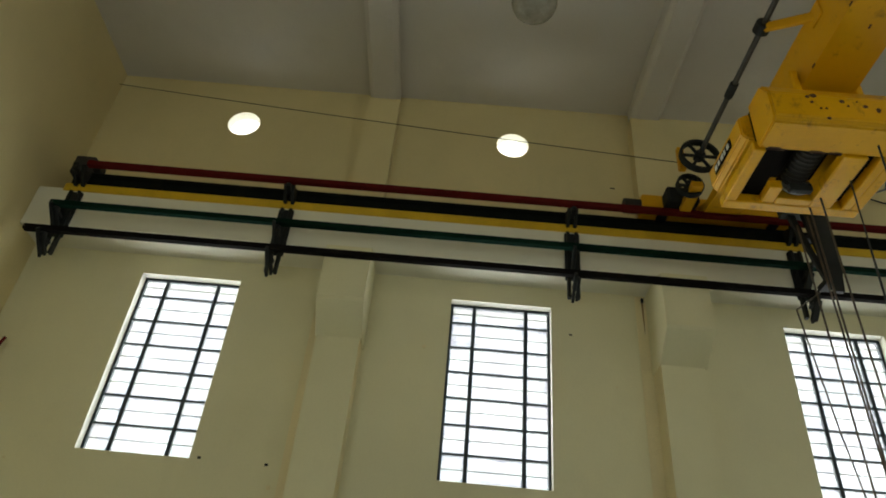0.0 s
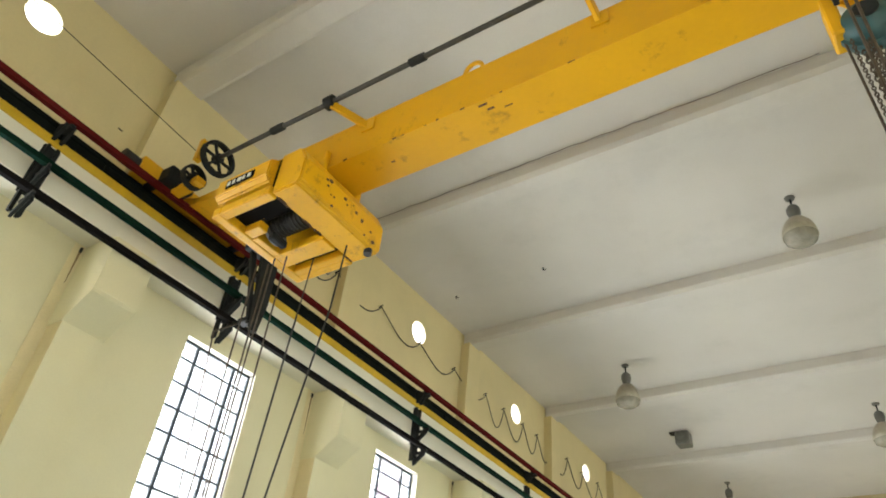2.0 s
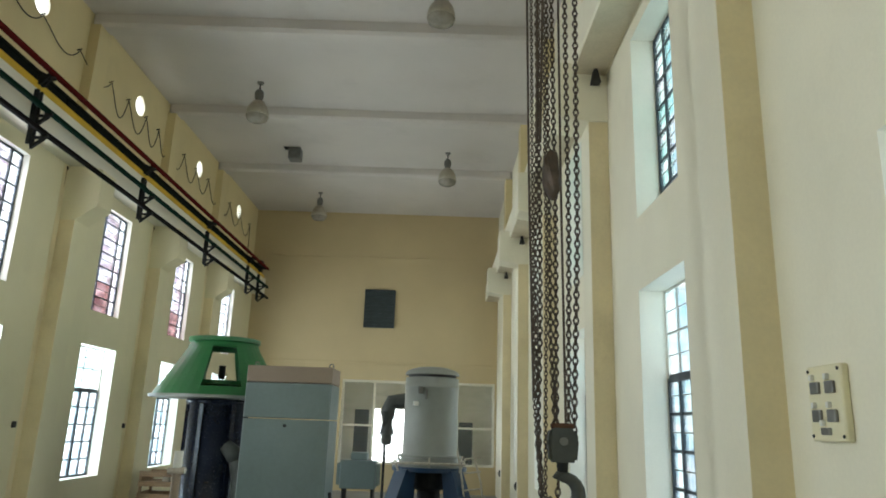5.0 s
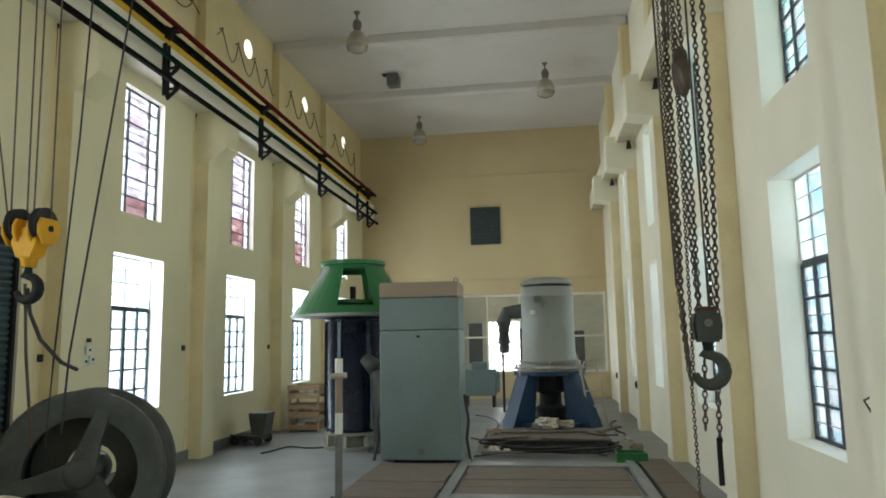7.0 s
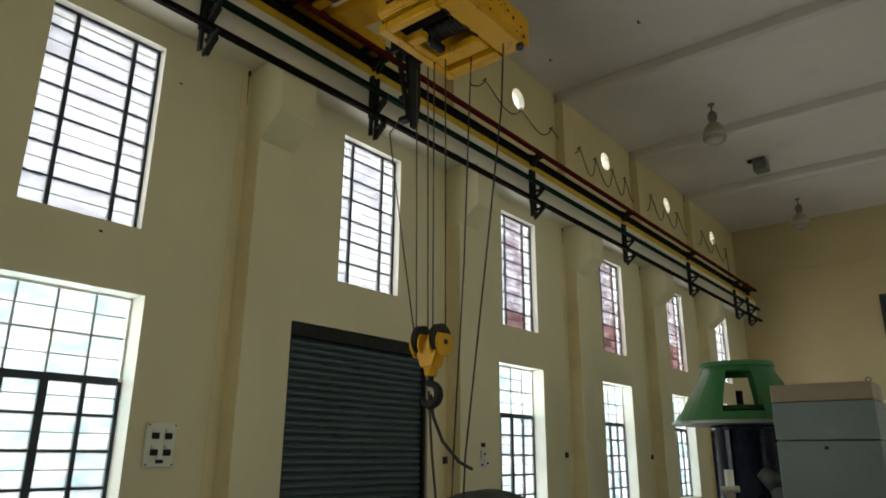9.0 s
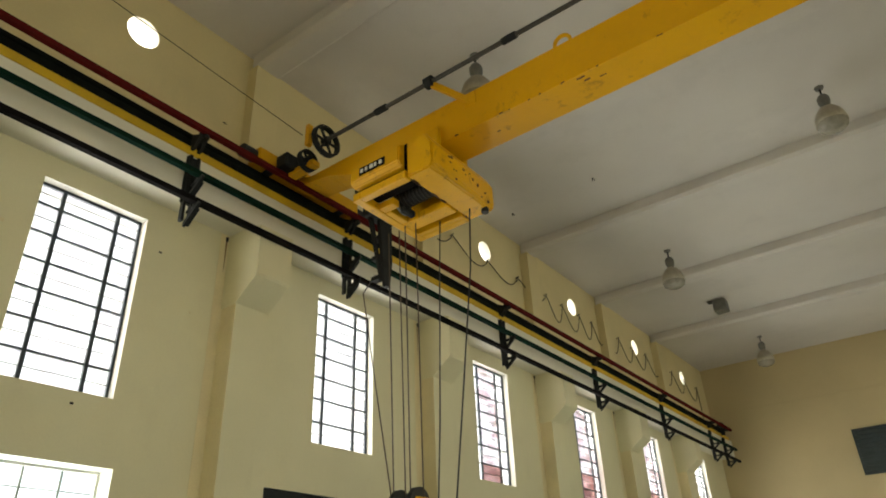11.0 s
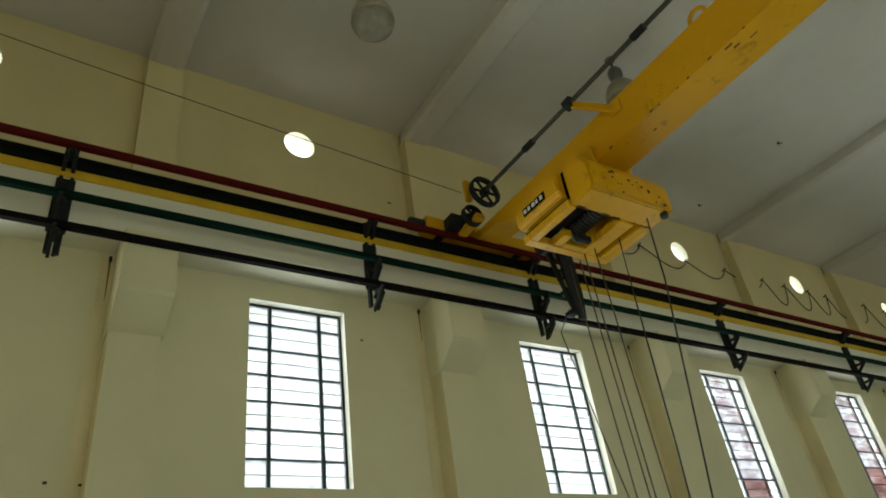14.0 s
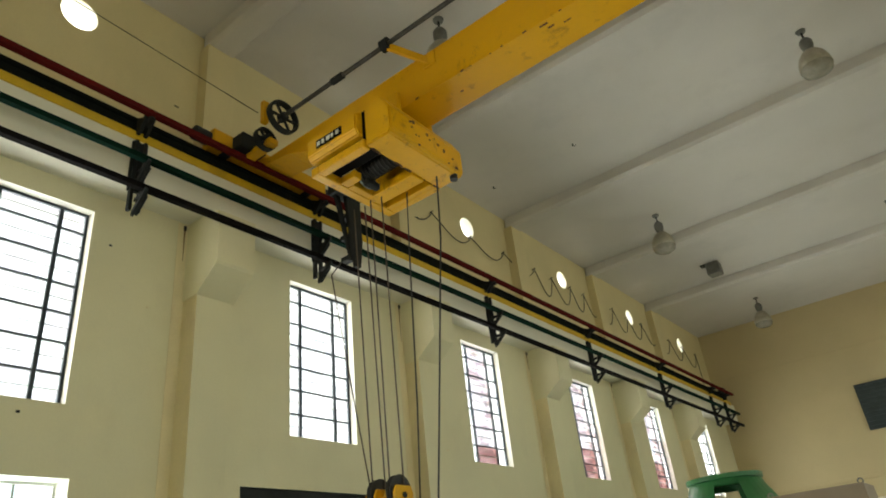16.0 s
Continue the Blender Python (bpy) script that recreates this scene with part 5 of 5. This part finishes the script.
for x in (-0.5, 0.43):
    for k in range(4):
        part("cooling_fin", bbox(x, x + 0.07, -0.24 + 0.13 * k, -0.20 + 0.13 * k, 0.36, 0.84), CAB, e)
part("bushing_box", bbox(-0.2, 0.2, -0.15, 0.15, 0.92, 1.10, 0.02), CAB, e)
for x in (-0.36, 0.32):
    part("leg", bbox(x, x + 0.06, -0.24, 0.24, 0, 0.28), IRON, e)

# ---- big dusty wheel drum near the shutter ----
e = thing("wheel_casting", (-3.52, 5.20, 0.0), "large dusty dark cast iron wheel with broad arms", "casting")
R = 0.65
C = (0, 0, R)
part("front_rim", lathe(bmesh.new(), [(0.44, -0.20), (0.60, -0.26), (0.66, -0.25), (R, -0.20), (R, -0.14), (0.64, -0.17), (0.44, -0.10), (0.44, -0.20)], C, 56, "y"), REEL, e, "", True)
part("rear_rim", lathe(bmesh.new(), [(0.40, 0.20), (0.66, 0.16), (R, 0.18), (R, 0.25), (0.66, 0.26), (0.40, 0.28), (0.40, 0.20)], C, 56, "y"), REEL, e, "", True)
part("drum", lathe(bmesh.new(), [(0.46, -0.16), (0.50, 0.0), (0.46, 0.22)], C, 48, "y"), IRON, e, "", True)
part("drum_back", lathe(bmesh.new(), [(0.20, 0.12), (0.47, 0.12), (0.47, 0.16), (0.20, 0.16), (0.20, 0.12)], C, 40, "y"), REEL, e)
part("hub", lathe(bmesh.new(), [(0.0, -0.30), (0.09, -0.30), (0.13, -0.22), (0.15, 0.0), (0.15, 0.20), (0.0, 0.20)], C, 26, "y"), REEL, e, "", True)
for deg in (72, 192, 312):
    bm = prism(bmesh.new(), [(0.08, -0.10), (0.28, -0.07), (0.50, -0.055), (0.56, -0.05), (0.56, 0.05), (0.50, 0.055), (0.28, 0.07), (0.08, 0.10)], "z", -0.03, 0.03)
    ob = part("arm", bm, REEL, e)
    ob.matrix_basis = Matrix.Translation((0, -0.20, R)) @ Matrix.Rotation(radians(-deg), 4, "Y") @ Matrix.Rotation(radians(90), 4, "X")
e.matrix_basis = pose(-3.76, 5.38, 0.0, 0, 0, 17) @ Matrix.Diagonal((1.0, 0.80, 1.0, 1.0))
e = thing("blank_flange", (-3.32, 3.98, 0.0), "dirty cream round flange with bolt holes, leaning", "flange")
part("flange_plate", lathe(bmesh.new(), [(0.0, -0.03), (0.29, -0.03), (0.32, -0.02), (0.32, 0.03), (0.0, 0.03)], (0, 0, 0.32), 40, "y"), PIPEW, e)
for k in range(10):
    a = 2 * math.pi * k / 10
    part("bolt_hole", cyl(bmesh.new(), (0.26 * math.cos(a), -0.036, 0.32 + 0.26 * math.sin(a)), (0.26 * math.cos(a), -0.028, 0.32 + 0.26 * math.sin(a)), 0.02, None, 10), RUBBER, e)
e.matrix_basis = pose(-3.40, 3.98, 0.0, 8, 0, 38) @ Matrix.Diagonal((1.2, 1.2, 1.2, 1))

# striped post in the foreground
e = thing("marker_post", (-1.98, 6.60, 0), "rusty marker post with white bands and a small cross piece", "post")
part("post_pipe", cyl(bmesh.new(), (0, 0, 0), (0, 0, 1.50), 0.036, None, 16), STEEL, e)
for a, b in ((0.78, 0.98), (1.36, 1.50)):
    part("white_band", cyl(bmesh.new(), (0, 0, a), (0, 0, b), 0.0375, None, 16), PLATE, e)
part("rust_band", cyl(bmesh.new(), (0, 0, 0.98), (0, 0, 1.36), 0.037, None, 16), BROWN, e)
part("cross_piece", cyl(bmesh.new(), (-0.07, -0.02, 1.33), (0.08, -0.02, 1.34), 0.028, None, 12), PIPEW, e)
part("foot_plate", bbox(-0.12, 0.12, -0.12, 0.12, 0, 0.012), STEEL, e)
# round flanges lying at the foot of the post
for x, y, r, m, word in ((-1.96, 6.60, 0.30, REEL, "dark"), (-1.62, 6.78, 0.27, PLATE, "dirty white")):
    e = thing("floor_flange", (x, y, 0), word + " steel pipe flange with bolt holes lying on the floor", "flange", "floor flanges")
    z = 0.013 if m is REEL else 0.001
    part("flange_ring", lathe(bmesh.new(), [(r * 0.55, z), (r, z), (r, z + 0.035), (r * 0.62, z + 0.04), (r * 0.55, z + 0.055), (r * 0.55, z)], (0, 0, 0), 36), m, e)
    for k in range(8):
        a = math.pi / 4 * k + 0.2
        c, q = r * 0.82 * math.cos(a), r * 0.82 * math.sin(a)
        part("bolt_hole", cyl(bmesh.new(), (c, q, z + 0.030), (c, q, z + 0.041), 0.016, None, 10), RUBBER, e)
# cable end sticking out of the east wall
bm = sweep(bmesh.new(), [(XR, 4.35, 1.20), (XR - 0.03, 4.36, 1.27), (XR - 0.05, 4.28, 1.28), (XR - 0.06, 4.18, 1.31), (XR - 0.05, 4.06, 1.36)], 0.006)
tagged(part("wire_tail", bm, RUBBER), "dark cable tail sticking out of the pale wall", "cable")
# small switch group between the pilaster and a window
e = thing("switch_group", (XL, 7.40, 1.44), "white switch plates with dark knobs on the wall", "switch")
for dy, dz in ((-0.06, 0.0), (0.06, 0.02), (0.0, 0.13)):
    p = part("plate", bbox(0.0, 0.03, dy - 0.05, dy + 0.05, dz, dz + 0.10, 0.005), PLATE, e)
    part("knob", bbox(0.03, 0.045, dy - 0.012, dy + 0.012, dz + 0.04, dz + 0.065, 0.003), IRON, e)
tagged(part("wall_switch", bbox(XL, XL + 0.03, 7.37, 7.43, 1.71, 1.76, 0.006), RUBBER), "small black switch on the cream wall", "switch", "wall switches")
# hook tail sling
bm = sweep(bmesh.new(), [(HX + 0.0, HY, HZ - 0.45), (HX + 0.03, HY, HZ - 0.62), (HX + 0.12, HY, HZ - 0.80), (HX + 0.28, HY, HZ - 0.95), (HX + 0.40, HY, HZ - 1.0)], 0.013)
tagged(part("rope_sling", bm, RUBBER), "frayed dark rope sling end hanging on the hook", "rope")
bm = sweep(bmesh.new(), [(HX - 0.02, HY, HZ - 0.42), (HX + 0.02, HY, HZ - 0.9), (HX + 0.10, HY, HZ - 1.5)], 0.010)
tagged(part("rope_sling", bm, CHAIN), "worn rope hanging straight from the hook", "rope")

# crate and cart along the west wall
e = thing("wooden_crate", (-4.5, 12.95, 0), "stacked open slatted wooden crate with pale contents", "crate")
for x in (-0.30, 0.26):
    for y in (-0.25, 0.21):
        part("corner_post", bbox(x, x + 0.04, y, y + 0.04, 0, 0.86), CRATE, e)
for z in (0.05, 0.27, 0.42, 0.62, 0.78):
    part("slat", bbox(-0.31, 0.31, -0.27, -0.25, z, z + 0.085), CRATE, e)
    part("slat", bbox(-0.31, 0.31, 0.25, 0.27, z, z + 0.085), CRATE, e)
for z in (0.06, 0.38, 0.70):
    for x in (-0.31, 0.295):
        part("side_slat", bbox(x, x + 0.015, -0.25, 0.25, z, z + 0.14), CRATE, e)
    part("shelf_board", bbox(-0.29, 0.29, -0.24, 0.24, z - 0.02, z), CRATE, e)
for x, z in ((-0.18, 0.38), (0.02, 0.38), (0.17, 0.38), (-0.1, 0.06), (0.12, 0.70)):
    tagged(part("packet", bbox(-4.5 + x - 0.06, -4.5 + x + 0.06, 12.78, 12.95, z, z + 0.09, 0.01), PLATE), "small pale packet lying in the open crate", "packet", "crate contents")
e = thing("hopper_cart", (-4.75, 11.25, 0), "low black cart with a small grey hopper", "cart")
part("bed", bbox(-0.42, 0.12, -0.2, 0.2, 0.08, 0.16, 0.01), RUBBER, e)
part("hopper", prism(bmesh.new(), [(-0.06, 0.16), (0.14, 0.16), (0.20, 0.52), (-0.12, 0.52)], "y", -0.18, 0.18), REEL, e)
part("draw_bar", cyl(bmesh.new(), (-0.42, 0, 0.12), (-0.62, -0.1, 0.20), 0.02, None, 8), RUBBER, e)
for x in (-0.34, 0.06):
    for y in (-0.22, 0.20):
        part("wheel", cyl(bmesh.new(), (x, y, 0.08), (x, y + 0.03, 0.08), 0.08, None, 14), RUBBER, e)

# valve wheels on the east side
for y in (13.0, 16.3):
    e = thing("valve_stand", (1.72, y, 0), "dark valve handwheel on a thin floor standpipe", "valve", "valve stands")
    part("stem", cyl(bmesh.new(), (0, 0, 0), (0, 0, 0.78), 0.03, None, 10), IRON, e)
    part("hand_wheel", lathe(bmesh.new(), [(0.0, -0.02), (0.075, -0.02), (0.095, 0), (0.075, 0.02), (0.0, 0.02)], (0, 0, 0.80), 20, "y"), RUBBER, e, "", True)

# ---- floor covers, hoses and loose clutter ----
random.seed(4)


def cover(x0, x1, y0, y1, label):
    e = thing("trench_cover", ((x0 + x1) / 2, (y0 + y1) / 2, 0), label, "trench cover", "trench covers")
    hx, hy = (x1 - x0) / 2, (y1 - y0) / 2
    part("sub_frame", bbox(-hx, hx, -hy, hy, 0.001, 0.012), RUBBER, e)
    n = max(3, int((y1 - y0) / 0.36))
    w = 2 * hy / n
    for i in range(n):
        a = -hy + i * w
        part("plank", bbox(-hx + random.uniform(0, 0.03), hx - random.uniform(0, 0.03), a + 0.006, a + w - 0.006, 0.012, 0.036 + random.uniform(0, 0.008), 0.004), WOOD, e)
    return e


cover(-1.00, 0.96, 7.50, 9.08, "weathered plank cover over the floor trench")
cover(-2.25, -1.16, 6.9, 9.35, "weathered plank cover beside the cabinet")
cover(1.18, 1.58, 7.4, 9.8, "narrow plank cover along the wall")
cover(-0.95, 1.10, 10.9, 12.9, "weathered plank cover before the motor stand")
bm = bmesh.new()
for x0, x1, y0, y1 in ((-1.14, -1.02, 7.2, 13.0), (1.02, 1.14, 7.2, 13.0), (-1.02, 1.02, 9.13, 9.40), (-1.02, 1.02, 7.20, 7.48)):
    box(bm, x0, x1, y0, y1, 0.002, 0.05, 0.006)
structure("trench_kerb", bm, CONC, "low concrete kerb framing the trench covers", "kerb")


def hose(cx, cy, rx, ry, turns, r, m, label, z=0.05):
    pts = []
    n = int(turns * 26)
    ph = random.uniform(0, 6)
    for i in range(n + 1):
        a = ph + 2 * math.pi * i / 26
        k = 1 + 0.10 * math.sin(i * 0.37 + ph) - 0.03 * i / 26
        pts.append((cx + rx * k * math.cos(a), cy + ry * k * math.sin(a), z + r + 0.02 * (i / 26) + 0.012 * math.sin(i * 0.6)))
    return tagged(part("hose", sweep(bmesh.new(), pts, r, 7), m), label, "hose", "floor hoses")


hose(0.15, 10.45, 0.85, 0.42, 3.3, 0.020, RUBBER, "coiled black hose lying on the floor")
hose(0.30, 10.60, 0.62, 0.34, 2.2, 0.016, NAVY, "coiled dark blue hose lying on the floor")
hose(-0.55, 10.9, 0.45, 0.25, 1.6, 0.014, RUBBER, "thin black cable coiled on the floor")
for a, b in (((-0.9, 9.9), (1.2, 11.2)), ((-1.1, 11.6), (0.9, 10.0)), ((-0.3, 12.6), (1.3, 11.9)), ((-4.4, 10.4), (-3.5, 11.0)), ((-2.2, 7.2), (-1.0, 7.35)), ((-0.8, 13.0), (-1.4, 15.5)), ((1.2, 12.0), (1.4, 14.2))):
    pts = []
    for i in range(14):
        u = i / 13
        pts.append((a[0] + (b[0] - a[0]) * u + 0.12 * math.sin(5 * u + a[0]), a[1] + (b[1] - a[1]) * u + 0.18 * math.sin(7 * u + b[1]), 0.065 if -1.2 < a[0] < 1.1 and b[1] < 13 else 0.016))
    tagged(part("loose_cable", sweep(bmesh.new(), pts, 0.013), RUBBER), "dark cable straggling across the floor", "cable", "loose cables")
e = thing("green_tray", (1.12, 9.75, 0.004), "shallow green plastic tray on the floor", "tray")
bm = bmesh.new()
box(bm, -0.2, 0.2, -0.16, 0.16, 0.0, 0.02)
part("tray_base", bm, GREEN, e)
for x0, x1, y0, y1 in ((-0.2, -0.18, -0.16, 0.16), (0.18, 0.2, -0.16, 0.16), (-0.18, 0.18, -0.16, -0.14), (-0.18, 0.18, 0.14, 0.16)):
    part("tray_side", bbox(x0, x1, y0, y1, 0.02, 0.13), GREEN, e)


def rag(x, y, s, m, label, cat):
    bm = bmesh.new()
    bmesh.ops.create_icosphere(bm, subdivisions=3, radius=s)
    for v in bm.verts:
        d = noise.noise(v.co * (2.2 / s) + Vector((x, y, 0))) * 0.5 + noise.noise(v.co * (6 / s)) * 0.2
        v.co *= 1 + d
        v.co.z = max(v.co.z * 0.55, -0.25 * s)
    ob = tagged(part("rag" if cat == "rag" else "rubble", bm, m), label, cat, "floor clutter")
    ob.location = (x, y, 0.04 + 0.25 * s)
    return ob


rag(0.02, 13.1, 0.22, PIPEW, "crumpled pale sack in front of the motor stand", "rag")
rag(0.38, 13.15, 0.15, PIPEW, "crumpled pale sack in front of the motor stand", "rag")
rag(-0.75, 10.3, 0.10, PLATE, "scrap of shiny pale plastic sheet", "rag")
rag(-0.55, 10.15, 0.08, PLATE, "scrap of shiny pale plastic sheet", "rag")
rag(-0.9, 12.2, 0.12, BROWN, "brown rag dropped on the planks", "rag")
rag(1.3, 10.6, 0.10, BROWN, "brown rag dropped near the wall", "rag")
rag(1.25, 11.3, 0.09, PIPEW, "pale broken lump on the floor", "rubble")
rag(-0.2, 12.9, 0.07, STEEL, "grey broken lump on the floor", "rubble")
for x0, y0, L, w, deg in ((-0.6, 10.1, 1.3, 0.10, 8), (0.2, 11.4, 1.1, 0.14, -12), (-0.4, 12.3, 1.5, 0.12, 4), (0.9, 12.6, 0.8, 0.1, 60), (-0.9, 11.5, 0.9, 0.09, 30)):
    ob = tagged(part("loose_board", bbox(-L / 2, L / 2, -w / 2, w / 2, 0, 0.03, 0.004), WOOD), "loose weathered board lying on the covers", "board", "loose boards")
    ob.matrix_basis = pose(x0 + L / 4, y0, 0.052, 0, 0, deg)


# ---- small marks on the plaster ----
random.seed(11)
for k in range(26):
    y = random.uniform(-1.8, 9.5)
    z = random.choice((random.uniform(2.9, 3.3), random.uniform(3.4, 4.9), random.uniform(5.95, 7.5)))
    if any(abs(y - b) < 0.62 for b in BAY) or any(abs(y - p) < 0.28 for p in PIL):
        continue
    x = XL if z < 5.7 else XL - 0.06
    w, h = random.uniform(0.008, 0.03), random.uniform(0.006, 0.016)
    tagged(part("plaster_chip", bbox(x - 0.001, x + 0.004, y - w, y + w, z - h, z + h, 0.002), OCHRE if k % 3 else IRON), "small dark chip or nail hole in the plaster", "chip", "plaster chips")
for y, z in ((0.52, 3.36), (0.30, 3.37), (-0.25, 3.38), (2.3, 3.27)):
    tagged(part("plaster_chip", bbox(XL - 0.001, XL + 0.006, y - 0.014, y + 0.014, z - 0.01, z + 0.01, 0.003), IRON), "small dark chip or nail hole in the plaster", "chip", "plaster chips")

# hairline crack in the ceiling plaster beside one beam
rnd = random.Random(5)
pts = [(XL + 0.3 + 0.12 * k, 6.650 + rnd.uniform(-0.012, 0.008), ZC - 0.002) for k in range(49)]
structure("ceiling_crack", sweep(bmesh.new(), pts, 0.0035), RUST, "wavy hairline crack with rust stain in ceiling plaster", "crack")
